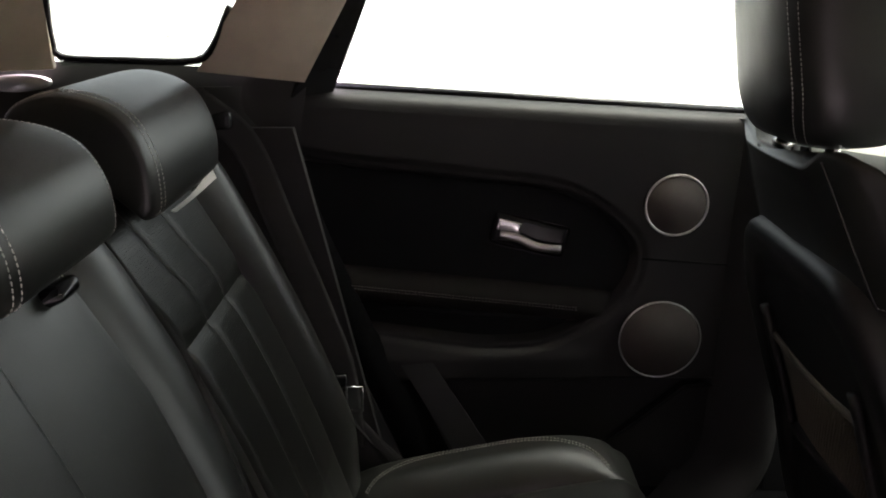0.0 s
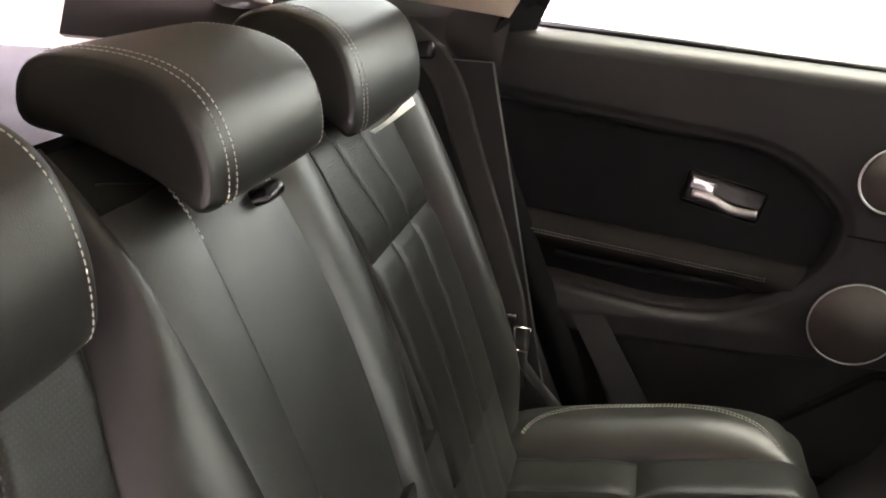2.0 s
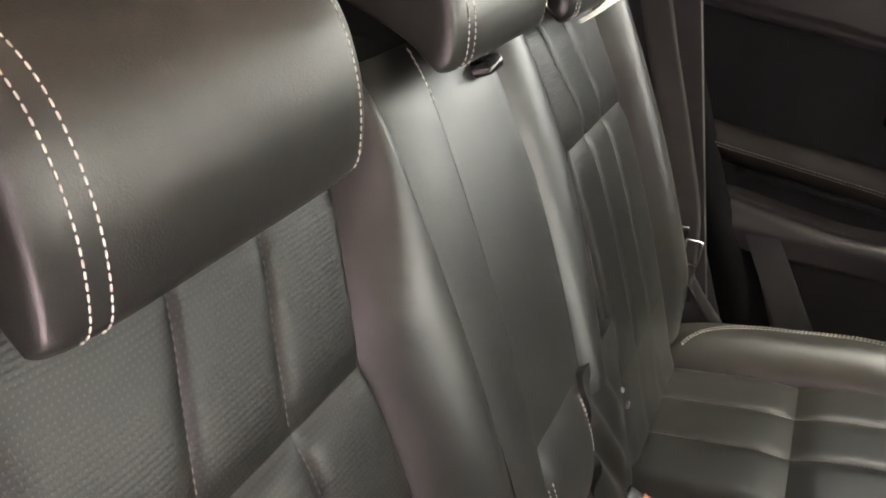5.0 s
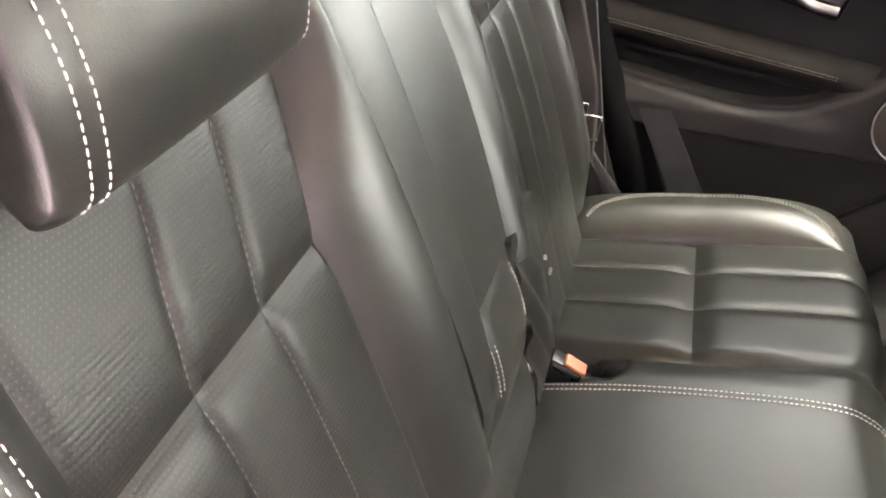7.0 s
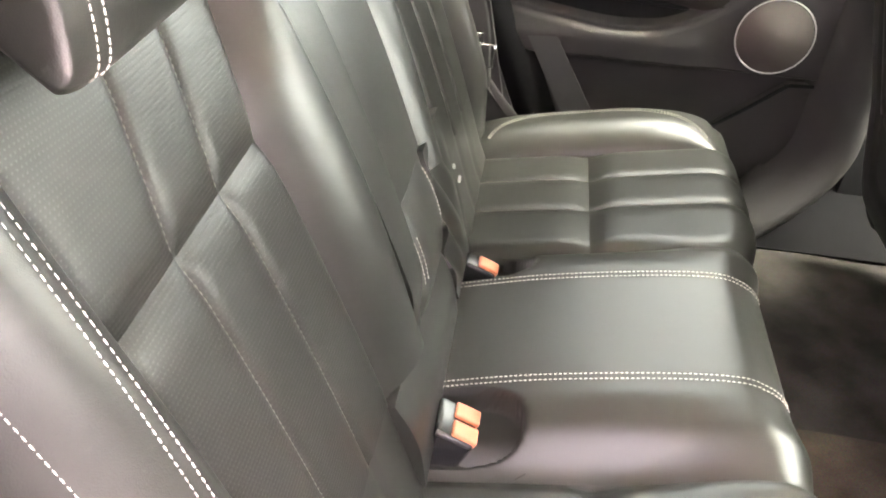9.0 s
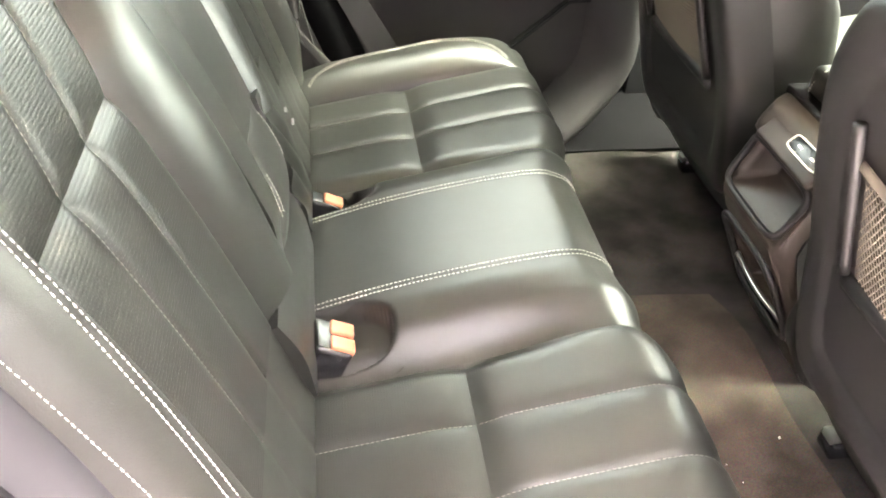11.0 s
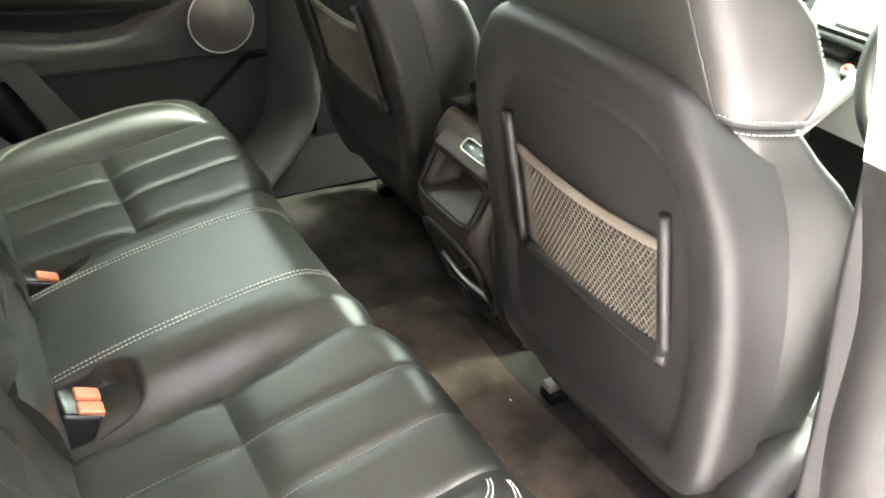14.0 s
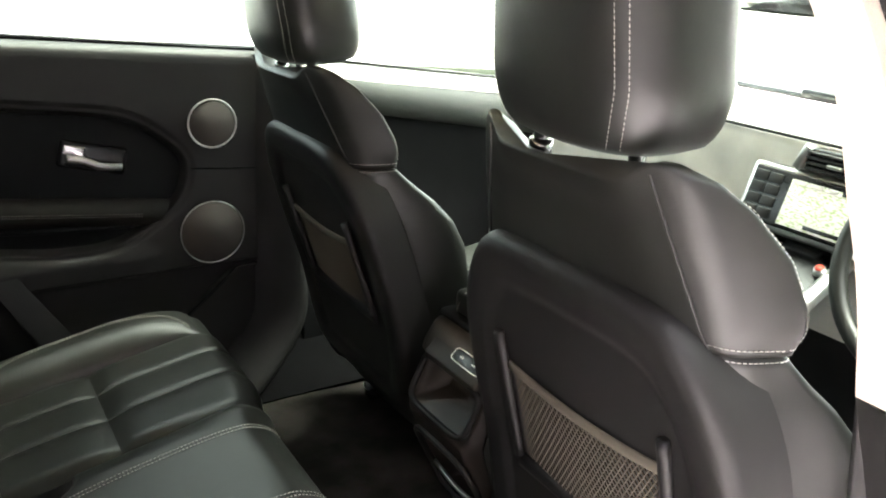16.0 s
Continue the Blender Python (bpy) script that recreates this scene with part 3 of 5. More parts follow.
def seat_ring(z, rear, front, depth, count=64, power=4.0):
    """A horizontal cut through the backrest: nearly flat behind, wider in front, with forward wings at the sides."""
    a = np.linspace(0, 2 * np.pi, count, endpoint=False)
    c, s = np.cos(a), np.sin(a)
    u = np.sign(c) * np.abs(c) ** (2 / power)
    v = np.sign(s) * np.abs(s) ** (2 / power)
    half = rear + (front - rear) * (1 + u) / 2
    x = seat_rear(z) + depth * 0.5 * (1 + u)
    wing = np.where(u > 0, -0.035 * (1 - np.abs(v) ** 3), -0.010 * (1 - v ** 2))
    return np.stack([x + wing, half * v, np.full(count, z)], 1)


LOW_Z = (0.20, 0.35, 0.437, 0.547, 0.60, 0.64, 0.67, 0.705)
LOW_REAR = (0.200, 0.208, 0.205, 0.200, 0.196, 0.191, 0.187, 0.181)
LOW_FRONT = (0.232, 0.250, 0.264, 0.272, 0.266, 0.250, 0.231, 0.217)
LOW_DEPTH = (0.16, 0.165, 0.170, 0.180, 0.170, 0.145, 0.118, 0.090)
TOP_Z = (0.705, 0.735, 0.757, 0.80, 0.84, 0.862, 0.874)
TOP_REAR, TOP_FRONT, TOP_DEPTH = (0.184, 0.176, 0.170, 0.158, 0.149, 0.142, 0.130), (0.220, 0.236, 0.237, 0.224, 0.198, 0.174, 0.142), (0.090, 0.096, 0.098, 0.092, 0.078, 0.060, 0.038)


def low_ring(z, count=64):
    return seat_ring(z, *(np.interp(z, LOW_Z, k) for k in (LOW_REAR, LOW_FRONT, LOW_DEPTH)), count)


def top_ring(z, count=64):
    return seat_ring(z, *(np.interp(z, TOP_Z, k) for k in (TOP_REAR, TOP_FRONT, TOP_DEPTH)), count, float(np.interp(z, (0.80, 0.874), (5.0, 2.8))))


def build_front_seat(label):
    seat = thing("front_seat", label, "car seat", group="front seats")
    loft("lower_backrest", [low_ring(z) for z in np.linspace(0.20, 0.705, 40)], LEATHER, seat, "black leather backrest sides")
    rings = []
    for z in np.linspace(0.7055, 0.874, 28):
        r = top_ring(z)
        dip = 0.022 * smoothstep(0.80, 0.874, z) * smoothstep(0.122, 0.085, np.abs(r[:, 1]))
        r[:, 2] -= dip
        rings.append(r)
    loft("upper_backrest", rings, LEATHER, seat, "smooth black leather shoulder section")
    # plastic back shell: a raised round rim about a shallow hollow
    half_line = [(0.0, 0.735), (0.08, 0.734), (0.142, 0.722), (0.182, 0.680), (0.212, 0.612), (0.2235, 0.52), (0.2225, 0.42), (0.216, 0.30), (0.203, 0.232), (0.165, 0.203), (0.0, 0.198)]
    right = spline(half_line, 61)
    ring = np.concatenate([right, (right * [-1, 1])[-2:0:-1]])
    mid_z = 0.47
    steps = [(k, -0.013) for k in np.linspace(0.02, 0.74, 16)]
    steps += [(k, -0.013 - 0.008 * float(smoothstep(0.75, 0.84, k))) for k in np.linspace(0.76, 0.84, 6)]
    steps += [(0.88, -0.0215), (0.92, -0.022), (0.955, -0.0205), (0.975, -0.018), (0.99, -0.013), (0.998, -0.006), (1.004, 0.003), (1.014, 0.020), (1.03, 0.046)]
    rows_p = []
    for k, dx in steps:
        yv, zv = ring[:, 0] * k, mid_z + (ring[:, 1] - mid_z) * k
        rows_p.append(np.stack([seat_rear(zv) + dx, yv, zv], 1))
    P = np.array(rows_p)
    P = np.concatenate([P, P[:, :1]], 1)
    sheet("back_shell", P, PLASTIC, seat, 0.006, "charcoal plastic backrest shell with a raised rim", flip=True)
    # pocket rails, frame and net
    for sgn in (-1, 1):
        zz = np.linspace(0.405, 0.595, 12)
        p = np.stack([seat_rear(zz) - 0.026, np.full(12, sgn * 0.137), zz], 1)
        part("pocket_rail", tube(p, 0.0078, 10, flat=0.9, up=(1, 0, 0)), PLASTIC, seat)
    yy = np.linspace(-0.137, 0.137, 20)
    zl = 0.395 + 0 * yy
    part("pocket_lip", tube(np.stack([seat_rear(zl) - 0.020, yy, zl], 1), 0.013, 10, flat=0.7, up=(1, 0, 0)), PLASTIC, seat)
    verts, faces = [], []

    def strand(points, r):
        base = len(verts)
        for q in points:
            for k in range(4):
                g = math.pi / 4 + k * math.pi / 2
                verts.append((q[0] + r * math.cos(g), q[1] + r * 0.4 * math.sin(g), q[2] + r * math.sin(g)))
        for i in range(len(points) - 1):
            for k in range(4):
                a = base + 4 * i + k
                b = base + 4 * i + (k + 1) % 4
                faces.append((a, b, b + 4, a + 4))

    def net_point(y, z):
        sag = 0.010 * (1 - (y / 0.13) ** 2)
        return (float(seat_rear(z)) - 0.018 - sag * 0.6, y, z)

    rows, cols = 22, 66
    for i in range(rows):
        pts = []
        for j in range(cols + 1):
            y = -0.127 + 0.254 * j / cols
            z = 0.405 + 0.142 * (i + (0.5 if (i + j) % 2 else -0.5) + 0.5) / rows - 0.012 * (1 - (y / 0.127) ** 2)
            pts.append(net_point(y, z))
        strand(pts, 0.0014)
    me = bpy.data.meshes.new("pocket_net")
    me.from_pydata(verts, [], faces)
    place("pocket_net", me, NET, seat, "beige elastic net")
    zt = 0.552 - 0.012 * (1 - (yy / 0.137) ** 2)
    part("net_hem", tube(np.stack([seat_rear(zt) - 0.024, yy * 0.94, zt], 1), 0.007, 8, flat=0.4, up=(1, 0, 0)), NET, seat, "folded beige elastic hem")
    # headrest
    hz = np.linspace(0, 1, 26)
    rings = []
    for t in hz:
        z = 0.866 + 0.212 * t
        k = (1 - abs(2 * t - 1) ** 5) ** 0.5
        half = np.interp(t, (0, 0.3, 0.8, 1), (0.112, 0.124, 0.116, 0.09)) * (0.72 + 0.28 * k)
        a = np.linspace(0, 2 * np.pi, 56, endpoint=False)
        c, s2 = np.cos(a), np.sin(a)
        u, v = np.sign(c) * np.abs(c) ** 0.6, np.sign(s2) * np.abs(s2) ** 0.55
        x = 0.572 - 0.10 * (z - 0.872) + 0.074 * (0.6 + 0.4 * k) * u - 0.012 * (1 - v * v) * (u < 0)
        rings.append(np.stack([x, half * v, np.full(56, z)], 1))
    head = loft("headrest", rings, LEATHER, seat, "tall black leather headrest")
    R = np.array(rings)
    lines = []
    for sgn in (-1, 1):
        for off in (0.0, 0.011):
            line = []
            for r in R[1:-1]:
                rear = r[r[:, 0] < r[:, 0].mean()]
                y = sgn * (np.abs(rear[:, 1]).max() * 0.80 - off)
                o = np.argsort(rear[:, 1])
                line.append((np.interp(y, rear[o, 1], rear[o, 0]) - 0.0006, y, r[0, 2]))
            lines.append(spline(line, 120))
    stitching("stitching", lines, head, pitch=0.0052, length=0.0036, width=0.00042)
    for sgn in (-1, 1):
        part("post", tube([(0.548, sgn * 0.070, 0.80), (0.548, sgn * 0.070, 0.92)], 0.0085, 12, up=(1, 0, 0)), CHROME, seat)
        part("post_collar", tube([(0.548, sgn * 0.070, 0.838), (0.548, sgn * 0.070, 0.853)], 0.013, 12, up=(1, 0, 0)), CHROME, seat)
    # wing seams
    lines = []
    for sgn in (-1, 1):
        for ring in (low_ring(0.699, 240), top_ring(0.713, 240)):
            r = ring[sgn * ring[:, 1] > 0.12]
            r = r[r[:, 0] > seat_rear(r[0, 2]) + 0.004]
            r = r[np.argsort(r[:, 0])]
            lines.append(r[: int(len(r) * 0.93)] + [0, sgn * 0.0012, 0])
        front = []
        for z in np.linspace(0.72, 0.862, 40):
            r = top_ring(z, 240)
            front.append(r[np.argmax(r[:, 0] * 1.0 + sgn * r[:, 1] * 1.2)] + [0.0005, sgn * 0.0008, 0])
        lines.append(spline(front[::3], 100))
    stitching("stitching", lines, seat, pitch=0.0052, length=0.0036, width=0.00042)
    for sgn in (-1, 1):
        line = []
        for z in np.linspace(0.708, 0.862, 12):
            r = top_ring(z, 240)
            r = r[(r[:, 0] < seat_rear(z) + 0.5 * np.interp(z, TOP_Z, TOP_DEPTH)) & (sgn * r[:, 1] > 0)]
            r = r[np.argsort(sgn * r[:, 1])]
            yv = float(np.interp(z, (0.704, 0.722, 0.798, 0.872), (0.172, 0.163, 0.139, 0.114)))
            line.append((np.interp(yv, sgn * r[:, 1], r[:, 0]), sgn * yv, z))
        part("piping", tube(spline(line, 50), 0.0018, 6, up=(1, 0, 0)), LEATHER, seat)
    # seat cushion, covers and rails
    a = np.linspace(0, 2 * np.pi, 48, endpoint=False)
    rings = []
    for x, top, half in ((0.70, 0.30, 0.20), (0.80, 0.315, 0.235), (0.95, 0.33, 0.245), (1.10, 0.345, 0.245), (1.17, 0.335, 0.24), (1.20, 0.29, 0.23)):
        u, v = np.sign(np.cos(a)) * np.abs(np.cos(a)) ** 0.5, np.sign(np.sin(a)) * np.abs(np.sin(a)) ** 0.5
        rings.append(np.stack([np.full(48, x), half * u, (top + 0.12) / 2 + (top - 0.12) / 2 * v + 0.02 * np.abs(u) ** 3 * (v > 0)], 1))
    loft("seat_cushion", rings, LEATHER, seat)
    for sgn in (-1, 1):
        part("recliner_cover", disc(0.104, 0.060, (0.768, sgn * 0.246, 0.203), Matrix.Rotation(radians(-90 * sgn), 4, "X"), 0.012), PLASTIC, seat, "round recliner cover")
        part("recliner_face", disc(0.084, 0.006, (0.772, sgn * 0.2765, 0.198), Matrix.Rotation(radians(-90 * sgn), 4, "X"), 0.003), SHADE_RUBBER, seat)
        part("side_cover", box((0.48, 0.03, 0.09), (0.93, sgn * 0.225, 0.17), 0.012), PLASTIC, seat)
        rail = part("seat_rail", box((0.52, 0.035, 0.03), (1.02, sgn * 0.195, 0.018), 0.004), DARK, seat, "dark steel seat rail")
        part("rail_end", box((0.045, 0.040, 0.030), (0.775, sgn * 0.195, 0.018), 0.006), GLOSS, rail)
        part("rail_cap", box((0.028, 0.026, 0.014), (0.764, sgn * 0.195, 0.036), 0.003), SATIN, rail, "bright metal rail cap")
        part("bolt", disc(0.010, 0.012, (0.79, sgn * 0.195, 0.036), Matrix(), 0.002, 12), SATIN, rail)
        part("leg", box((0.05, 0.03, 0.11), (0.83, sgn * 0.195, 0.075), 0.006), DARK, seat)
    return seat


driver = build_front_seat("black leather front seat with a beige net pocket behind")
driver.location = (0, -0.425, 0)
passenger = copy_thing(driver, pose(0.079, 0.374, -0.056, 0, -3.5, 0))
tagged(passenger, "black leather front seat beside the far door")

# ---- centre console ----
console = thing("centre_console", "brown-grey plastic centre console with rear cubby and heated seat switches", "console")
prof = [(0.775, 0.02), (0.735, 0.10), (0.686, 0.20), (0.668, 0.25), (0.660, 0.288), (0.690, 0.360), (0.682, 0.382), (0.692, 0.406), (0.716, 0.430), (0.80, 0.44)]
curve = spline(prof, 60)
y = np.linspace(-0.105, 0.105, 40)
u, yy = np.meshgrid(np.arange(60), y, indexing="ij")
px, pz = curve[u, 0], curve[u, 1]
cub = smoothstep(0.288, 0.296, pz) * smoothstep(0.372, 0.362, pz) * smoothstep(0.088, 0.078, np.abs(yy))
low = smoothstep(0.085, 0.095, pz) * smoothstep(0.232, 0.222, pz) * smoothstep(0.088, 0.078, np.abs(yy))
round_off = 0.03 * np.maximum(np.abs(yy) - 0.08, 0) ** 2 / 0.025 ** 2
sheet("console_back", np.stack([px + 0.075 * cub + 0.06 * low + round_off, yy, pz], -1), BROWN, console, 0.004)
for sgn in (-1, 1):
    X, Zz = np.meshgrid(np.linspace(0, 1, 30), np.linspace(0, 1, 20), indexing="ij")
    x0 = np.interp(Zz * 0.41 + 0.02, curve[:, 1], curve[:, 0]) + 0.028
    P = np.stack([x0 + (1.45 - x0) * X, np.full_like(X, sgn * 0.108), 0.02 + Zz * 0.41 + 0 * X], -1)
    sheet("console_side", P, PLASTIC, console, 0.006, flip=sgn > 0)
part("lid", box((0.34, 0.185, 0.072), (0.915, -0.004, 0.446), 0.018, segments=4), LEATHER, console, "black leather armrest lid")
stitching("stitching", [spline([(0.7445, sg * 0.083 - 0.004, 0.416), (0.7445, sg * 0.076 - 0.004, 0.452), (0.7495, sg * 0.066 - 0.004, 0.4775), (0.757, sg * 0.060 - 0.004, 0.4825)], 30) for sg in (-1, 1)] + [spline([(0.757, -0.064, 0.4825), (0.757, 0.056, 0.4825)], 30)], console, width=0.0009)
part("console_top", box((0.75, 0.205, 0.02), (1.10, 0, 0.432), 0.005), GLOSS, console)
# switch panel with a pale outline
tilt = Matrix.Rotation(radians(46), 4, "Y")
part("switch_panel", box((0.014, 0.152, 0.060), (0.696, -0.014, 0.402), 0.006, tilt, 3), BROWN, console)
sw = part("heater_switch", box((0.006, 0.078, 0.022), (0.6885, -0.050, 0.411), 0.002, tilt), GLOSS, console, "black seat heater switch with a pale outline")
loop = []
for k in range(60):
    g = 2 * math.pi * k / 60
    c, s2 = math.cos(g), math.sin(g)
    loop.append(Matrix.Translation((0.6885, -0.050, 0.411)) @ tilt @ Vector((-0.0035, 0.040 * math.copysign(abs(c) ** 0.35, c), 0.0115 * math.copysign(abs(s2) ** 0.35, s2))))
part("outline", tube([tuple(v) for v in loop], 0.0011, 6, closed=True, up=(1, 0, 0)), WHITE, sw, "pale outline")
for dy in (-0.017, 0.017):
    part("symbol", box((0.002, 0.009, 0.003), tuple(Matrix.Translation((0.6885, -0.05 + dy, 0.411)) @ tilt @ Vector((-0.0035, 0, 0))), 0.0005, tilt), WHITE, sw)


def console_loop(y1, z0, z1, lift):
    """A rounded frame that lies on the console's rear face."""
    pts = []
    for k in range(72):
        g = 2 * math.pi * k / 72
        c, s2 = math.cos(g), math.sin(g)
        yv = y1 * math.copysign(abs(c) ** 0.4, c)
        zv = (z0 + z1) / 2 + (z1 - z0) / 2 * math.copysign(abs(s2) ** 0.4, s2)
        xv = float(np.interp(zv, curve[:, 1], curve[:, 0])) + 0.03 * max(abs(yv) - 0.08, 0) ** 2 / 0.025 ** 2
        pts.append((xv - lift, yv, zv))
    return pts


part("cubby_frame", tube(console_loop(0.086, 0.288, 0.374, 0.002), 0.0055, 8, closed=True, up=(1, 0, 0)), PLASTIC, console, "pale worn rim of the cubby")
part("bin_frame", tube(console_loop(0.088, 0.085, 0.236, 0.002), 0.0060, 8, closed=True, up=(1, 0, 0)), PLASTIC, console, "grey rim of the lower bin")
part("bin_rail", tube(spline([(0.722, -0.083, 0.130), (0.714, 0.0, 0.133), (0.720, 0.083, 0.138)], 16), 0.0045, 8), SATIN, console)

# ---- buckles ----
def buckle(at, double, label, turn=0.0):
    b = thing("seat_belt_buckle", label, "buckle", at, group="seat belt buckles")
    b.matrix_basis = pose(*at, 0, 24, turn)
    w = 0.060 if double else 0.034
    part("housing", box((0.050, w, 0.066), (-0.002, 0, -0.008), 0.007, segments=3), GLOSS, b)
    for dy in ((-0.0145, 0.0145) if double else (0.0,)):
        part("button", box((0.032, 0.0225, 0.012), (0.008, dy, 0.024), 0.003, segments=3), ORANGE, b, "orange-red release button")
    part("strap", box((0.025, w * 0.75, 0.06), (-0.004, 0, -0.06), 0.004), WEB, b)
    return b


buckle((0.032, -0.160, 0.212), True, "black double belt buckle with orange-red buttons in its seat well")
buckle((0.030, 0.163, 0.205), False, "black belt buckle with an orange-red button in its seat well")

# ---- far side of the cabin ----
OVAL = [(-0.19, 0.76), (-0.11, 0.750), (-0.018, 0.736), (0.077, 0.726), (0.171, 0.714), (0.308, 0.698), (0.372, 0.680), (0.425, 0.648), (0.472, 0.605), (0.490, 0.565), (0.482, 0.510), (0.451, 0.464), (0.405, 0.430), (0.349, 0.399), (0.293, 0.384), (0.205, 0.382), (0.104, 0.395), (0.032, 0.406), (-0.06, 0.42), (-0.16, 0.50), (-0.20, 0.62), (-0.19, 0.76)]
RIM = spline(OVAL, 161)[:-1]


def inside_out(x, z):
    """Signed distance to the recessed oval: negative within."""
    a, b = RIM, np.roll(RIM, -1, 0)
    p = np.stack([x, z], -1)[..., None, :]
    ab = b - a
    t = np.clip(((p - a) * ab).sum(-1) / (ab ** 2).sum(-1), 0, 1)
    d = np.linalg.norm(p - a - t[..., None] * ab, axis=-1).min(-1)
    up = (a[:, 1] > z[..., None]) != (b[:, 1] > z[..., None])
    dz = np.where(np.abs(ab[:, 1]) < 1e-9, 1e-9, ab[:, 1])
    cross = up & (x[..., None] < a[:, 0] + (z[..., None] - a[:, 1]) / dz * ab[:, 0])
    return np.where(cross.sum(-1) % 2 == 1, -d, d)


BELT = lambda x: 0.847 - 0.064 * (x + 0.04)
door = thing("rear_door", "closed far rear car door with soft black trim, speakers and chrome handle", "car door")
x, z = np.meshgrid(np.linspace(-0.135, 0.655, 240), np.linspace(0.0, 1.0, 240), indexing="ij")
z = 0.02 + z * (BELT(x) - 0.045)
d = inside_out(x, z)
inward = 0.030 - 0.0040 * np.exp(-(d / 0.0050) ** 2) - 0.024 * smoothstep(-0.006, -0.026, d) - 0.004 * smoothstep(0.0, -0.004, d)
inward += 0.008 * smoothstep(0.30, 0.33, z) * smoothstep(0.40, 0.36, z) * smoothstep(-0.002, 0.006, d) * smoothstep(0.44, 0.36, x)
inward -= 0.030 * smoothstep(0.325, 0.315, z)
shoulder = smoothstep(BELT(x) - 0.035, BELT(x), z)
inward -= 0.012 * shoulder ** 2
y = 0.803 - inward
cx = (d[:-1, :-1] + d[1:, 1:] + d[1:, :-1] + d[:-1, 1:]) / 4
sheet("door_trim", np.stack([x, y, z], -1), DOOR_TRIM, door, 0.03, "soft black door trim")
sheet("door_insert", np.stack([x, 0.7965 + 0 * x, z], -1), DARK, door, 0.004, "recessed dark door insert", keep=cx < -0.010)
cut = spline([(0.773, -0.026), (0.776, -0.012), (0.786, -0.003), (0.804, 0.001), (0.822, 0.000)], 14)
xs = np.linspace(-0.135, 0.700, 40)
sheet("shoulder", np.array([[(xv, c[0], BELT(xv) + c[1]) for c in cut] for xv in xs]), DOOR_TRIM, door, 0.01, "rounded trim top under the window")
# armrest
ax = np.linspace(-0.10, 0.458, 60)
arm = np.array([(0.800, 0.034), (0.790, 0.028), (0.779, 0.014), (0.774, 0.000), (0.775, -0.012), (0.783, -0.026), (0.800, -0.038)])
rings = []
for xv in ax:
    k = min(1.0, (0.475 - xv) / 0.07)
    zc = 0.503 - 0.107 * xv
    rings.append([(xv, 0.802 - (0.802 - p[0]) * max(k, 0.1) ** 0.5, zc + p[1]) for p in arm])
loft("armrest", rings, BROWN_SOFT, door, "padded dark brown armrest")
stitching("stitching", [np.stack([ax[4:-8], np.full(48, 0.7735), 0.503 - 0.107 * ax[4:-8] + dz], 1) for dz in (0.001, -0.004)], door, width=0.0006, mat=FAINT)
pull = spline([(0.02, 0.775, 0.452), (0.12, 0.768, 0.445), (0.24, 0.768, 0.436), (0.36, 0.775, 0.428)], 30)
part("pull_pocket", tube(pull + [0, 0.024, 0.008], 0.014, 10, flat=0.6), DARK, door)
# handle
hx, hz = 0.290, 0.594
slope = Matrix.Rotation(radians(13), 4, "Y")
bezel = part("handle_cup", box((0.138, 0.010, 0.060), (hx, 0.796, hz), 0.012, slope, 3), GLOSS, door, "black handle recess")
part("lock_tab", box((0.042, 0.012, 0.022), (hx - 0.036, 0.789, hz + 0.018), 0.004, slope, 3), CHROME, bezel, "bright chrome lock tab")
lever = spline([(hx - 0.052, 0.787, hz + 0.002), (hx - 0.018, 0.783, hz - 0.004), (hx + 0.014, 0.781, hz - 0.018), (hx + 0.055, 0.785, hz - 0.024)], 24)
part("door_handle", tube(lever, 0.008, 10, flat=0.55, up=(0, 1, 0)), SATIN, bezel, "satin chrome pull lever")
# loudspeakers
FACE = Matrix.Rotation(radians(90), 4, "X")
for sx, sz, r, lab in ((0.537, 0.655, 0.052, "small round speaker grille in a pale ring"), (0.527, 0.405, 0.072, "large round speaker grille in a thin ring")):
    g = part("speaker_grille", disc(r, 0.012, (sx, 0.768, sz), FACE, 0.002), GRILLE, door, lab)
    ring = [(sx + (r + 0.001) * math.cos(k * math.pi / 40), 0.763, sz + (r + 0.001) * math.sin(k * math.pi / 40)) for k in range(80)]
    part("ring", tube(ring, 0.0022 if r < 0.06 else 0.0014, 8, closed=True, up=(0, 1, 0)), SATIN, g)
part("trim_joint", tube([(0.487, 0.7725, 0.556), (0.655, 0.7725, 0.543)], 0.0016, 6), DARK, door)
# window of the far rear door
wx, wz = np.meshgrid(np.linspace(-0.045, 0.715, 12), np.linspace(0, 1, 8), indexing="ij")
Pw = np.stack([wx + 0.10 * wz * (wx < 0) , 0.832 - 0.16 * wz ** 1.3, BELT(wx) - 0.02 + wz * 0.40], -1)
pane = sheet("window_glass", Pw, GLASS, door, 0.004, "clear side window")
part("window_seal", tube([(-0.05, 0.820, BELT(-0.05) + 0.005), (0.705, 0.820, BELT(0.705) + 0.005)], 0.006, 8), GLOSS, door)
for dz in (0.048, 0.042):
    for k in range(8):
        part("sticker_mark", box((0.0026, 0.001, 0.002), (-0.022 + 0.0042 * k, 0.8105, 0.842 + dz), 0), DARK, pane)

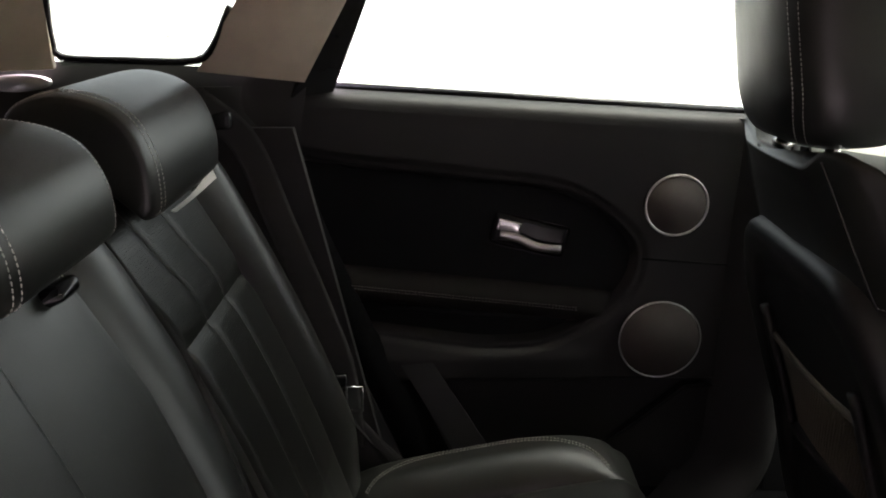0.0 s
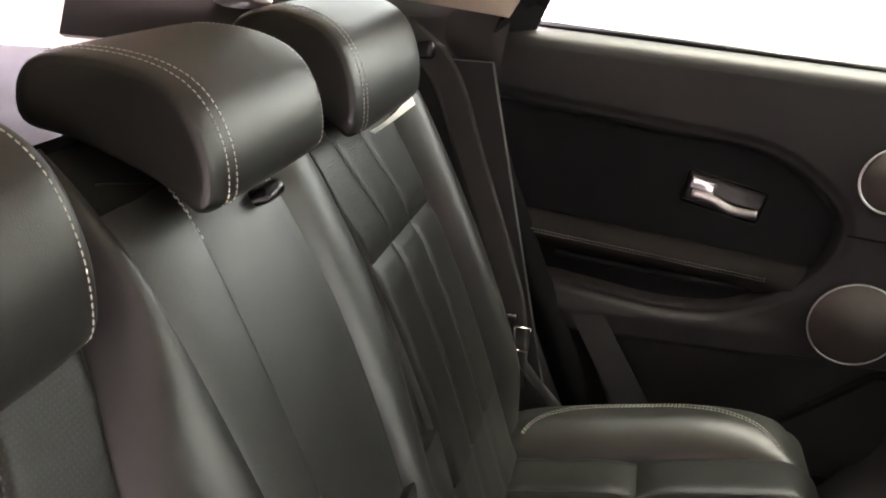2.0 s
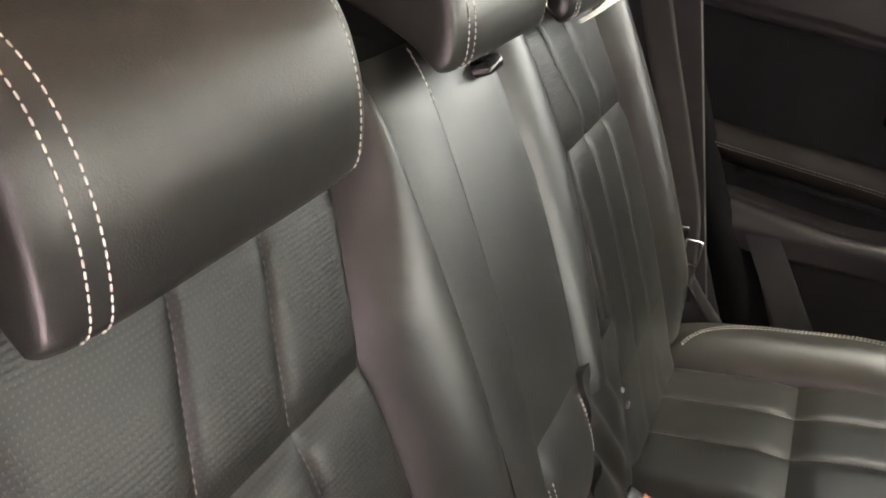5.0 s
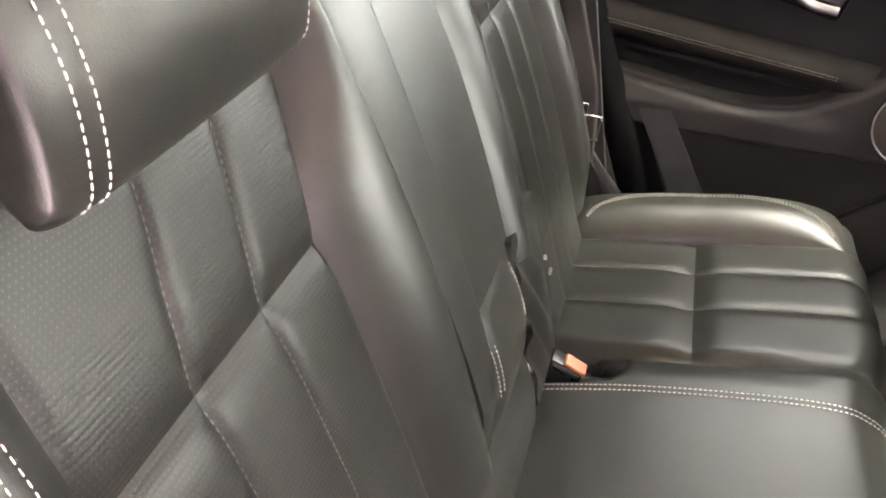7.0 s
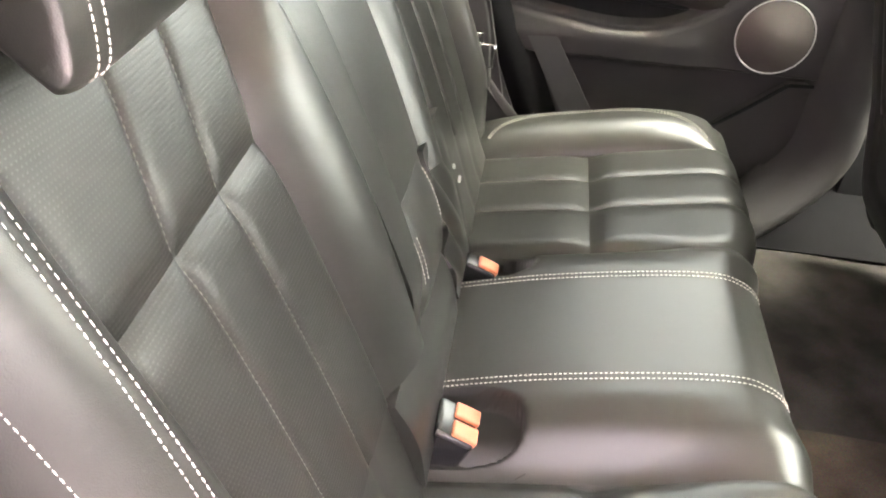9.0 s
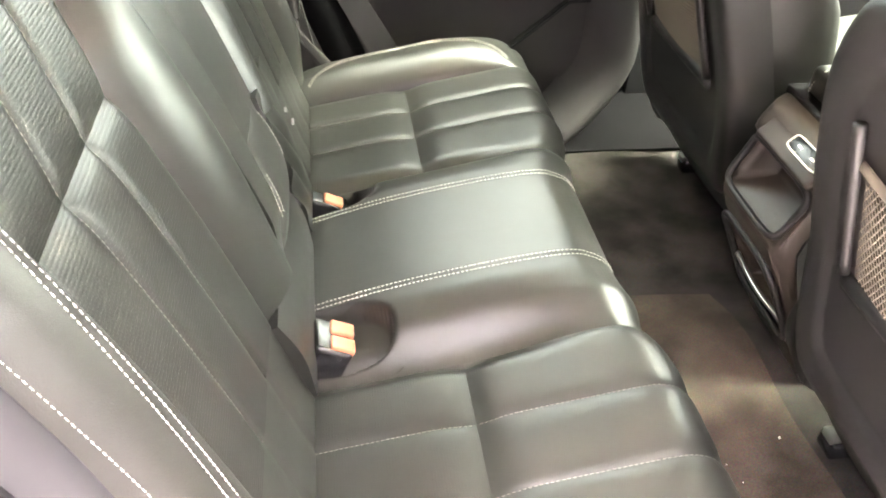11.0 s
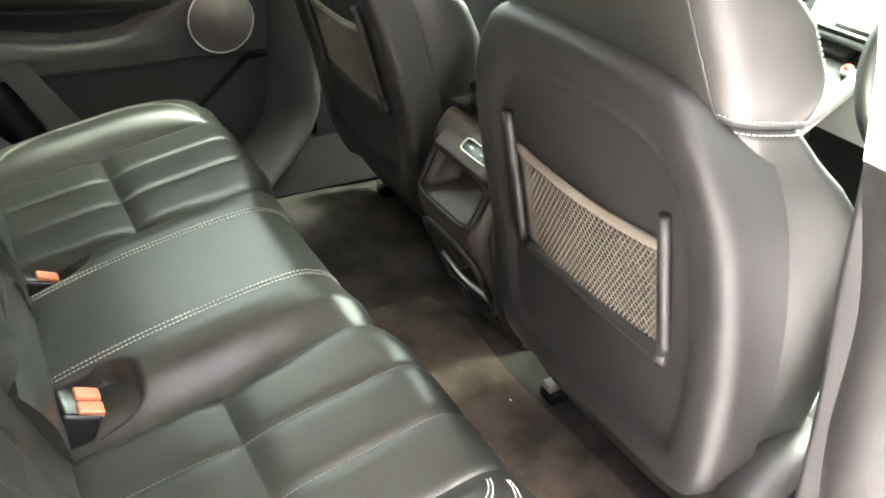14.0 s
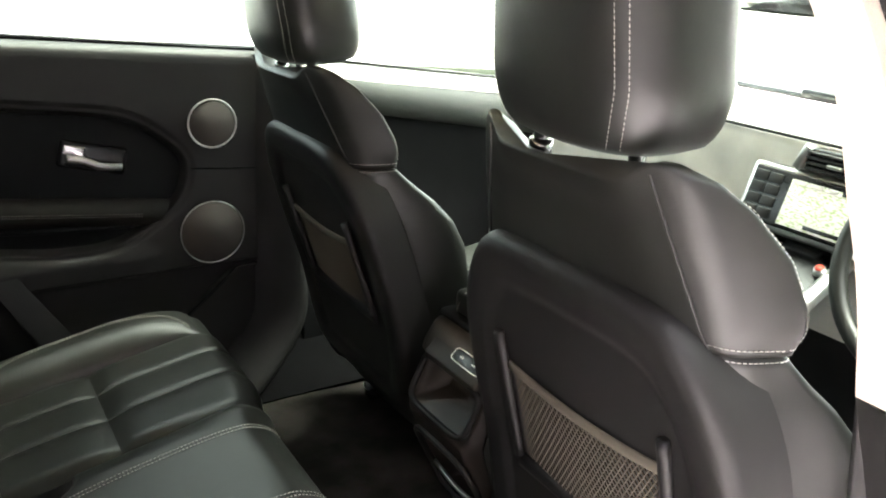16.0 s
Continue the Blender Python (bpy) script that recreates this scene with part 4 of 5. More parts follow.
# front far door
fdoor = thing("front_door", "closed far front car door with light upper trim over a dark panel", "car door")
x, z = np.meshgrid(np.linspace(0.76, 1.72, 40), np.linspace(0, 1, 60), indexing="ij")
belt_z = 0.763 - 0.115 * (x - 0.928)
zz = 0.02 + z * (belt_z - 0.03)
sheet("door_trim", np.stack([x, 0.80 - 0.01 * np.sin(z * 9), zz], -1), DARK, fdoor, 0.03)
low_z = 0.630 - 0.165 * (x - 1.053)
zz = low_z + z * (belt_z - low_z)
sheet("upper_trim", np.stack([x, 0.785 - 0.02 * np.sin(np.pi * z ** 0.7) + 0.025 * z ** 4, zz], -1), DOOR_TOP, fdoor, 0.006, "pale grey upper door trim")
ledge = np.array([[(xv, yv, 0.763 - 0.115 * (xv - 0.928) + dz) for yv, dz in ((0.778, -0.034), (0.786, -0.014), (0.800, -0.004), (0.822, 0.0))] for xv in np.linspace(0.76, 1.72, 24)])
sheet("window_strip", ledge, DASH, fdoor, 0.006, "pale strip under the front side window")
part("window_seal", tube([(0.76, 0.822, 0.786), (1.72, 0.822, 0.676)], 0.004, 8), GLOSS, fdoor)
Pw = np.stack([x, 0.832 - 0.16 * z ** 1.3, belt_z - 0.02 + z * 0.42], -1)
pane = sheet("window_glass", Pw, GLASS, fdoor, 0.004)

# pillars, quarter panel and trims of the far side
cut = spline([(0.622, 0.812), (0.640, 0.775), (0.668, 0.740), (0.705, 0.722), (0.728, 0.722), (0.741, 0.738), (0.748, 0.775), (0.755, 0.82)], 30)
rows_p = []
for zv in np.linspace(-0.02, 0.80, 50):
    foot = max(0.0, 1 - zv / 0.21) ** 2
    lean = 0.03 * smoothstep(0.45, 0.80, zv)
    rows_p.append(np.stack([cut[:, 0] - 0.17 * foot - 0.012 * lean / 0.03, cut[:, 1] - 0.06 * foot + lean, np.full(30, zv)], 1))
tagged(sheet("pillar_trim", np.array(rows_p), DOOR_TRIM, thick=0.006, flip=False), "dark rounded trim of the far door pillar", "pillar", kind="structure")
x, z = np.meshgrid(np.linspace(0.705, 0.790, 8), np.linspace(0.80, 1.22, 16), indexing="ij")
tagged(sheet("pillar_trim", np.stack([x, 0.79 - 0.13 * np.maximum(z - 0.8, 0) ** 1.2, z], -1), CREAM, thick=0.03), "cream upper trim of the far door pillar", "pillar", kind="structure")


def quad_sheet(name, corners, mat, label, category, thick=0.02, bulge=0.0, n=16, kind="structure", flip=False):
    """A slightly bowed panel between four corners, counted round."""
    a, b, c, d = (np.array(v, float) for v in corners)
    u, v = np.meshgrid(np.linspace(0, 1, n), np.linspace(0, 1, n), indexing="ij")
    u, v = u[..., None], v[..., None]
    P = (1 - u) * (1 - v) * a + u * (1 - v) * b + u * v * c + (1 - u) * v * d
    N = normals(P)
    P = P + N * bulge * np.sin(np.pi * u) * np.sin(np.pi * v)
    return tagged(sheet(name, P, mat, thick=thick, flip=flip), label, category, kind=kind)


quad_sheet("c_pillar_trim", [(-0.250, 0.725, 0.886), (-0.085, 0.748, 0.866), (0.055, 0.695, 1.10), (-0.10, 0.680, 1.10)], CREAM, "cream cloth trim on the far rear pillar", "pillar", bulge=0.02)
quad_sheet("pillar_seal", [(-0.110, 0.757, 0.84), (-0.045, 0.79, 0.845), (0.075, 0.70, 1.12), (0.03, 0.700, 1.10)], GLOSS, "black door seal by the rear pillar", "seal")
quad_sheet("d_pillar_trim", [(-0.80, 0.62, 0.885), (-0.465, 0.70, 0.893), (-0.465, 0.69, 1.10), (-0.80, 0.60, 1.10)], CREAM, "cream trim beside the quarter window", "pillar")
quarter = quad_sheet("quarter_trim", [(-0.85, 0.66, 0.80), (-0.10, 0.76, 0.77), (-0.08, 0.762, 0.884), (-0.85, 0.715, 0.918)], DOOR_TRIM, "dark quarter trim under the rear side window", "trim", bulge=0.01)
quad_sheet("side_trim", [(-0.40, 0.66, 0.25), (0.06, 0.66, 0.12), (-0.10, 0.70, 0.80), (-0.40, 0.70, 0.80)], DOOR_TRIM, "dark side trim beside the rear seat", "trim")
pane = quad_sheet("window_1", [(-0.47, 0.73, 0.895), (-0.22, 0.765, 0.89), (-0.10, 0.69, 1.10), (-0.47, 0.69, 1.10)], GLASS, "rear quarter window", "window", thick=0.004)
part("window_seal", tube(spline([(-0.187, 0.712, 0.985), (-0.225, 0.720, 0.918), (-0.262, 0.722, 0.902), (-0.36, 0.719, 0.904), (-0.455, 0.715, 0.909), (-0.468, 0.712, 0.935), (-0.462, 0.70, 1.0), (-0.45, 0.69, 1.1)], 40), 0.006, 8), GLOSS, pane)
for dz in (0.022, 0.016):
    for k in range(8):
        part("sticker_mark", box((0.0026, 0.001, 0.002), (-0.295 + 0.0042 * k, 0.728, 0.918 + dz), 0), DARK, pane)

oval = disc(0.053, 0.070, (0, 0, 0), Matrix.Rotation(radians(90), 4, "X"), 0.004)
bmesh.ops.transform(oval, matrix=Matrix.Translation((-0.530, 0.738, 0.870)) @ Matrix.Diagonal((1, 1, 0.26, 1)), verts=oval.verts[:])
part("belt_bezel", oval, SATIN, quarter, "pale oval belt bezel")

# roof
x, y = np.meshgrid(np.linspace(-1.1, 1.25, 20), np.linspace(-0.66, 0.72, 24), indexing="ij")
tagged(sheet("ceiling", np.stack([x, y, 1.27 - 0.06 * (y / 0.6) ** 2 - 0.10 * np.maximum(np.abs(y - 0.03) - 0.55, 0) / 0.15 - 0.05 * (x / 1.1) ** 2], -1), CREAM, thick=0.03, flip=True), "cream cloth headlining", "ceiling", kind="structure")
quad_sheet("wall_rear", [(-1.14, -0.80, 0.0), (-1.14, 0.78, 0.0), (-1.06, 0.72, 1.02), (-1.06, -0.72, 1.02)], DOOR_TOP, "dark inside of the tailgate", "tailgate")

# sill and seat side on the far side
# Near-black base stands in for shade beside the far front seat.
quad_sheet("sill_trim", [(0.0, 0.66, -0.005), (1.7, 0.66, -0.005), (1.7, 0.83, 0.09), (0.0, 0.83, 0.09)], SHADE_RUBBER, "sill trim along the far doors, darkened for shade", "sill", n=20)
quad_sheet("door_check", [(0.060, 0.768, 0.355), (0.118, 0.768, 0.360), (0.235, 0.757, 0.17), (0.165, 0.757, 0.17)], SOFT, "grey trim strip low on the far door", "trim", thick=0.003)
pocket = quad_sheet("map_pocket", [(0.43, 0.787, 0.17), (0.66, 0.787, 0.10), (0.66, 0.780, 0.31), (0.585, 0.780, 0.305)], DOOR_TRIM, "dark lower door pocket", "door pocket", thick=0.02, kind="")

part("lip", tube(spline([(0.585, 0.779, 0.305), (0.62, 0.778, 0.308), (0.66, 0.779, 0.31)], 12), 0.004, 8), DARK, pocket)
part("front_edge", tube(spline([(0.43, 0.785, 0.172), (0.51, 0.782, 0.238), (0.585, 0.779, 0.305)], 12), 0.004, 8), DARK, pocket)

# ---- far seat belt ----
belt = thing("seat_belt", "dark grey seat belt with steel tongue by the far seat", "seat belt")
run = spline([(-0.225, 0.60, 0.86), (-0.164, 0.640, 0.789), (-0.116, 0.648, 0.655), (-0.060, 0.650, 0.495), (-0.030, 0.652, 0.385), (-0.02, 0.655, 0.22)], 60)
part("webbing", tube(run, 0.024, 8, flat=0.06, up=(0, 1, 0.1)), WEB, belt)
tongue = part("tongue_grip", box((0.050, 0.014, 0.030), (-0.046, 0.640, 0.385), 0.005), GLOSS, belt)
loop = [(-0.010 + 0.013 * a, 0.633, 0.358 + 0.022 * b) for a, b in ((-1, -1), (-1, 1), (1, 1), (1, -1))]
part("tongue", tube(loop, 0.0030, 6, closed=True, up=(0, 1, 0)), CHROME, tongue, "steel belt tongue")
part("guide", box((0.06, 0.03, 0.03), (-0.205, 0.63, 0.825), 0.010, segments=3), GLOSS, belt)
quad_sheet("seat_side_trim", [(-0.34, 0.625, 0.0), (0.40, 0.672, 0.0), (0.05, 0.672, 0.20), (-0.30, 0.625, 0.82)], DOOR_TRIM, "dark trim between the far seat and door", "trim")
ARCH_Z = (0.0, 0.206, 0.296, 0.425, 0.60, 0.773, 0.90)
zz, k = np.meshgrid(np.linspace(0.0, 0.86, 60), np.linspace(0, 1, 16), indexing="ij")
left = np.interp(zz, ARCH_Z, (0.13, 0.046, 0.009, -0.049, -0.107, -0.161, -0.20))
right = np.interp(zz, ARCH_Z, (0.23, 0.132, 0.092, 0.012, -0.060, -0.122, -0.155))
P = np.stack([-0.42 + k * (left + 0.42), 0.738 + 0.012 * k ** 6, zz], -1)
tagged(sheet("wheel_arch_trim", P, SOFT, thick=0.01, flip=True), "dark grey trim over the far wheel arch", "trim", kind="structure")
P = np.stack([left + k * (right - left), 0.760 - 0.014 * np.sin(np.pi * k) ** 0.7 + 0.018 * k, zz], -1)
tagged(sheet("door_seal", P, SHADE_RUBBER, thick=0.008, flip=True), "black rubber seal behind the far rear door", "seal", kind="structure")

# belt of the middle seat, lying in the gap beside the middle backrest
mid = thing("seat_belt", "dark middle seat belt with small steel tongues", "seat belt")
s = np.linspace(0.18, 0.62, 50)
for d in (0.0, 0.006):
    part("webbing", tube(back_point(s, outer_far(s) + 0.006 + d, 0.004 + d), 0.012, 6, flat=0.10, up=(0, 1, 0)), WEB, mid)
part("tongue", box((0.004, 0.003, 0.013), tuple(back_point(0.150, 0.132, 0.034)), 0.002, Matrix.Rotation(radians(35), 4, "X")), SATIN, mid, "steel belt tongue")
part("tongue", box((0.004, 0.003, 0.010), tuple(back_point(0.125, 0.140, 0.034)), 0.002, Matrix.Rotation(radians(-20), 4, "X")), SATIN, mid, "steel belt tongue")

# pale sliver under the far headrest
sliver = spline([(-0.174, 0.330, 0.764), (-0.168, 0.40, 0.767), (-0.160, 0.462, 0.774)], 12)
P = np.stack([sliver, sliver + np.stack([np.full(12, -0.006), np.zeros(12), 0.001 + 0.015 * np.linspace(0, 1, 12) ** 3], 1)], 1)
tagged(sheet("white_sliver", P, WHITE, thick=0.0012), "white sliver under the far headrest", "tag")

# ---- near door opening: pillars, seals and sill ----
pillar = thing("near_door_pillar", "door pillar with cream upper trim and a dark plastic foot", "pillar", kind="structure")


def strip(name, line, width, mat, parent, label="", thick=0.02, across=(0.0, -1.0, 0.0), bow=0.0):
    """A band along a line, as wide as told, across the given way."""
    p = spline(line, 40)
    w = np.linspace(0, 1, 8)
    P = p[:, None, :] + np.array(across)[None, None, :] * (w * width)[None, :, None]
    P[..., 0] += bow * np.sin(np.pi * w)[None, :]
    return sheet(name, P, mat, parent, thick, label)


PILLAR_LINE = [(0.775, -0.74, 0.0), (0.728, -0.74, 0.21), (0.682, -0.74, 0.40), (0.642, -0.74, 0.564), (0.604, -0.74, 0.69), (0.582, -0.74, 0.742)]
strip("lower_trim", PILLAR_LINE, 0.07, PLASTIC, pillar, "dark plastic lower trim", bow=-0.012)
for back_off, out, r in ((0.004, -0.738, 0.005), (-0.008, -0.756, 0.007), (-0.006, -0.778, 0.006)):
    part("seal_rib", tube(spline([(px + back_off, out, pz) for px, py, pz in PILLAR_LINE], 40), r, 8, up=(0, 1, 0)), BROWN, pillar, "brown-grey seal rib")
strip("upper_trim", [(0.574, -0.738, 0.742), (0.548, -0.738, 0.82), (0.511, -0.738, 0.896), (0.438, -0.738, 1.018), (0.30, -0.70, 1.20)], 0.032, CREAM, pillar, "cream upper trim")
strip("door_seal", [(0.592, -0.772, 0.70), (0.562, -0.772, 0.80), (0.524, -0.772, 0.896), (0.450, -0.772, 1.018), (0.31, -0.735, 1.20)], 0.05, GLOSS, pillar, "black rubber door seal")
web = [(0.578, -0.745, 0.72), (0.606, -0.745, 0.60), (0.652, -0.745, 0.425), (0.70, -0.745, 0.18)]
part("belt_webbing", tube(spline(web, 30), 0.018, 8, flat=0.08, up=(1, 0, 0.3)), WEB, pillar, "front seat belt webbing")
ring = [(0.640 + 0.020 * math.cos(k * math.pi / 12), -0.722 + 0.006 * math.cos(k * math.pi / 12), 0.588 + 0.009 * math.sin(k * math.pi / 12)) for k in range(24)]
part("belt_hook", tube([(0.632, -0.722, 0.580), (0.640, -0.722, 0.555), (0.646, -0.722, 0.570)], 0.002, 6, up=(0, 1, 0)), SATIN, pillar, "small steel hook")
part("belt_ring", tube(ring, 0.0024, 6, closed=True, up=(0, 1, 0)), SATIN, pillar, "dark steel belt ring")
frame_line = spline([(0.10, 1.15), (0.0, 1.04), (-0.10, 0.94), (-0.150, 0.86), (-0.146, 0.79), (-0.112, 0.70), (-0.087, 0.638), (-0.070, 0.585), (-0.032, 0.497), (0.002, 0.42), (0.07, 0.25), (0.20, 0.06), (0.42, -0.015), (0.75, -0.02)], 90)
opening = thing("near_door_frame", "cream painted door frame with dark inner trim and a rubber seal", "door frame", kind="structure")


def frame_band(name, profile, mat, label, thick=0.008):
    """A moulding along the near door opening; profile gives how far out and how far forward each of its edges lies."""
    P = np.stack([np.stack([frame_line[:, 0] + dx * 0.9, np.full(90, yv), frame_line[:, 1] + dx * 0.43], 1) for yv, dx in profile], 1)
    return sheet(name, P, mat, opening, thick, label)


# Trim base also lowered to stand in for shade at the opening.
frame_band("inner_trim", [(-0.666, -0.080), (-0.666, -0.014), (-0.669, -0.002), (-0.676, 0.004), (-0.686, 0.002), (-0.696, -0.008), (-0.700, -0.030)], DARK, "dark grey inner trim, darkened for shade")
part("rubber_seal", tube(np.stack([frame_line[:, 0] - 0.010, np.full(90, -0.706), frame_line[:, 1] - 0.005], 1), 0.011, 10), SHADE_RUBBER, opening, "black rubber seal")
frame_band("flange", [(-0.712, -0.034), (-0.718, -0.016), (-0.726, -0.010), (-0.755, -0.016), (-0.790, -0.034), (-0.815, -0.070)], PAINT, "cream painted flange")
quad_sheet("near_sill", [(0.05, -0.70, -0.02), (1.7, -0.70, -0.02), (1.7, -0.80, -0.06), (0.05, -0.80, -0.06)], SOFT, "dark sill of the open door", "sill", n=12, flip=True)
near_door = thing("front_door", "closed front door on the driver's side, dark trim", "car door")
x, z = np.meshgrid(np.linspace(0.76, 1.72, 30), np.linspace(0, 0.74, 30), indexing="ij")
sheet("door_trim", np.stack([x, -0.78 + 0.03 * smoothstep(0.5, 0.7, z), z], -1), SOFT, near_door, 0.03, flip=True)
x, z = np.meshgrid(np.linspace(0, 1, 6), np.linspace(0, 1, 6), indexing="ij")
sheet("window_pane", np.stack([0.66 + 1.06 * x - z * (0.20 + 0.52 * x), -0.765 + 0.10 * z ** 1.5, 0.742 + 0.44 * z], -1), GLASS, near_door, 0.004, "tinted glass pane", flip=True)

# ---- dashboard ----
dash = thing("dashboard", "ivory dashboard with a centre screen and air vents", "dashboard")
prof = spline([(1.44, 0.36), (1.46, 0.50), (1.455, 0.60), (1.450, 0.69), (1.465, 0.726), (1.55, 0.742), (1.72, 0.744), (1.86, 0.725)], 60)
u, yy = np.meshgrid(np.arange(60), np.linspace(-0.76, 0.80, 60), indexing="ij")
sheet("dash_top", np.stack([prof[u, 0], yy, prof[u, 1]], -1), DASH, dash, 0.02, "ivory padded dash top")
part("dash_seam", tube([(1.452, -0.76, 0.722), (1.452, 0.80, 0.722)], 0.004, 6), PLASTIC, dash)
part("windscreen_edge", tube([(1.83, -0.74, 0.742), (1.83, 0.78, 0.742)], 0.008, 8), GLOSS, dash)
part("wiper_cowl", box((0.04, 0.12, 0.02), (1.83, 0.16, 0.752), 0.008), GLOSS, dash)
lean = Matrix.Rotation(radians(20), 4, "Y")


def on_screen(dx, y, dz):
    return tuple(Matrix.Translation((1.425, 0, 0.600)) @ lean @ Vector((dx, y, dz)))


bez = part("screen_bezel", box((0.030, 0.330, 0.135), on_screen(0, -0.130, 0.0), 0.016, lean, 4), SATIN, dash, "pale screen surround")
part("screen_frame", box((0.012, 0.300, 0.112), on_screen(-0.014, -0.130, 0.0), 0.006, lean, 3), GLOSS, bez)
for row in range(4):
    for col in range(2):
        part("button", box((0.008, 0.030, 0.020), on_screen(-0.019, 0.000 - 0.034 * col, 0.036 - 0.024 * row), 0.002, lean), PLASTIC, bez)
glow = bpy.data.materials.new("map_screen")
glow.use_nodes = True
gn = glow.node_tree.nodes
noise_n = gn.new("ShaderNodeTexNoise")
noise_n.inputs["Scale"].default_value = 22.0
ramp = gn.new("ShaderNodeValToRGB")
ramp.color_ramp.elements[0].color, ramp.color_ramp.elements[1].color = (0.22, 0.30, 0.14, 1), (0.42, 0.43, 0.38, 1)
ramp.color_ramp.elements[0].position, ramp.color_ramp.elements[1].position = 0.38, 0.5
glow.node_tree.links.new(noise_n.outputs["Fac"], ramp.inputs["Fac"])
glow.node_tree.links.new(ramp.outputs["Color"], gn["Principled BSDF"].inputs["Base Color"])
glow.node_tree.links.new(ramp.outputs["Color"], gn["Principled BSDF"].inputs["Emission Color"])
gn["Principled BSDF"].inputs["Emission Strength"].default_value = 0.05
gn["Principled BSDF"].inputs["Roughness"].default_value = 0.2
screen = part("screen", box((0.004, 0.200, 0.092), on_screen(-0.021, -0.170, -0.002), 0.001, lean), glow, bez, "lit map display")
for k in range(4):
    part("tab", box((0.002, 0.026, 0.008), on_screen(-0.0245, -0.09 - 0.034 * k, 0.040), 0.0005, lean), (WHITE, WHITE, DASH, GLOSS)[k], bez)
part("menu_bar", box((0.002, 0.120, 0.008), on_screen(-0.0245, -0.190, -0.040), 0.0005, lean), GLOSS, bez)
vent = part("air_vent", box((0.03, 0.150, 0.046), (1.447, -0.155, 0.690), 0.006), GLOSS, dash, "black slatted air vent")
for k in range(4):
    part("slat", box((0.012, 0.140, 0.004), (1.430, -0.155, 0.674 + 0.0105 * k), 0.001), PLASTIC, vent)
part("vent_tab", box((0.008, 0.030, 0.006), (1.421, -0.150, 0.688), 0.001), SATIN, vent)
part("vent_side", box((0.03, 0.018, 0.052), (1.440, -0.074, 0.692), 0.004, Matrix.Rotation(radians(25), 4, "X")), SATIN, dash)
# centre stack
P = np.stack(np.meshgrid(np.linspace(0, 1, 12), np.linspace(-0.21, 0.13, 20), indexing="ij"), -1)
st = np.stack([1.44 - 0.24 * P[..., 0], P[..., 1], 0.535 - 0.10 * P[..., 0]], -1)
stack = sheet("stack_panel", st, GLOSS, dash, 0.03, "satin black centre stack", flip=True)
for y0 in (-0.225, 0.145):
    part("stack_edge", tube([(1.46, y0, 0.56), (1.15, y0, 0.39)], 0.016, 8), SATIN, dash, "pale stack edge")
TOPS = Matrix.Rotation(radians(-22), 4, "Y")
red = shader("red_button", (0.5, 0.05, 0.03), 0.35)
knob = part("start_button", disc(0.013, 0.010, (1.36, -0.200, 0.512), TOPS, 0.002, 24), SATIN, dash)
part("button_face", disc(0.009, 0.012, (1.359, -0.200, 0.514), TOPS, 0.001, 24), red, knob, "red start button face")
part("selector_knob", disc(0.026, 0.030, (1.28, -0.17, 0.475), TOPS, 0.004, 32), SATIN, dash)
part("stack_slot", box((0.03, 0.08, 0.012), (1.40, -0.13, 0.522), 0.003, TOPS), DARK, dash)

wheel = thing("steering_wheel", "black leather steering wheel", "steering wheel", (1.27, -0.478, 0.62))
wheel.matrix_basis = pose(1.27, -0.478, 0.62, 0, -66, 0)
rim = [(0.185 * math.cos(k * math.pi / 40), 0.185 * math.sin(k * math.pi / 40), 0) for k in range(80)]
part("rim", tube(rim, 0.015, 12, closed=True), LEATHER, wheel)
part("hub", disc(0.075, 0.05, (0, 0, -0.02), Matrix(), 0.02, 40), SOFT, wheel)
for g in (0, 180, 270):
    part("spoke", box((0.12, 0.035, 0.014), (0, 0, 0), 0.005, Matrix.Rotation(radians(g), 4, "Z") @ Matrix.Translation((0.12, 0, -0.008))), SATIN, wheel)

mirror = thing("rear_view_mirror", "black-backed interior rear view mirror", "mirror", (1.36, -0.05, 0.99))
part("housing", box((0.03, 0.24, 0.075), (0, 0, 0), 0.014, segments=4), GLOSS, mirror)
part("mirror_glass", box((0.004, 0.225, 0.062), (-0.016, 0, 0), 0.002), CHROME, mirror)
part("stem", tube([(0.01, 0, 0.03), (0.10, 0, 0.12)], 0.008, 8, up=(0, 1, 0)), GLOSS, mirror)
quad_sheet("rear_window", [(-1.06, -0.66, 1.02), (-1.06, 0.66, 1.02), (-0.98, 0.60, 1.22), (-0.98, -0.60, 1.22)], DIM_GLASS, "unseen rear window, dark tint added to cut light", "window", thick=0.004)
quad_sheet("windscreen", [(1.84, -0.70, 0.745), (1.84, 0.74, 0.745), (1.20, 0.60, 1.24), (1.20, -0.56, 1.24)], GLASS, "windscreen", "window", thick=0.005)
quad_sheet("wall_front", [(1.75, -0.80, -0.02), (1.75, 0.85, -0.02), (1.80, 0.80, 0.72), (1.80, -0.76, 0.72)], SOFT, "dark bulkhead behind the dashboard", "bulkhead")

# outer skin of the car, which keeps daylight out below the windows
u, v = np.meshgrid(np.linspace(-1.15, 1.80, 24), np.linspace(0, 1, 10), indexing="ij")
tagged(sheet("body_side", np.stack([u, 0.858 + 0.02 * np.sin(np.pi * v) - 0.02 * v, -0.22 + v * (0.20 + BELT(u))], -1), PAINT, thick=0.01), "cream white outer side of the car", "car body", kind="structure")
tagged(sheet("body_floor", np.stack([u, -0.84 + 1.69 * v, -0.10 + 0 * u], -1), SHADE_RUBBER, thick=0.02), "dark underside of the car", "car body", kind="structure")
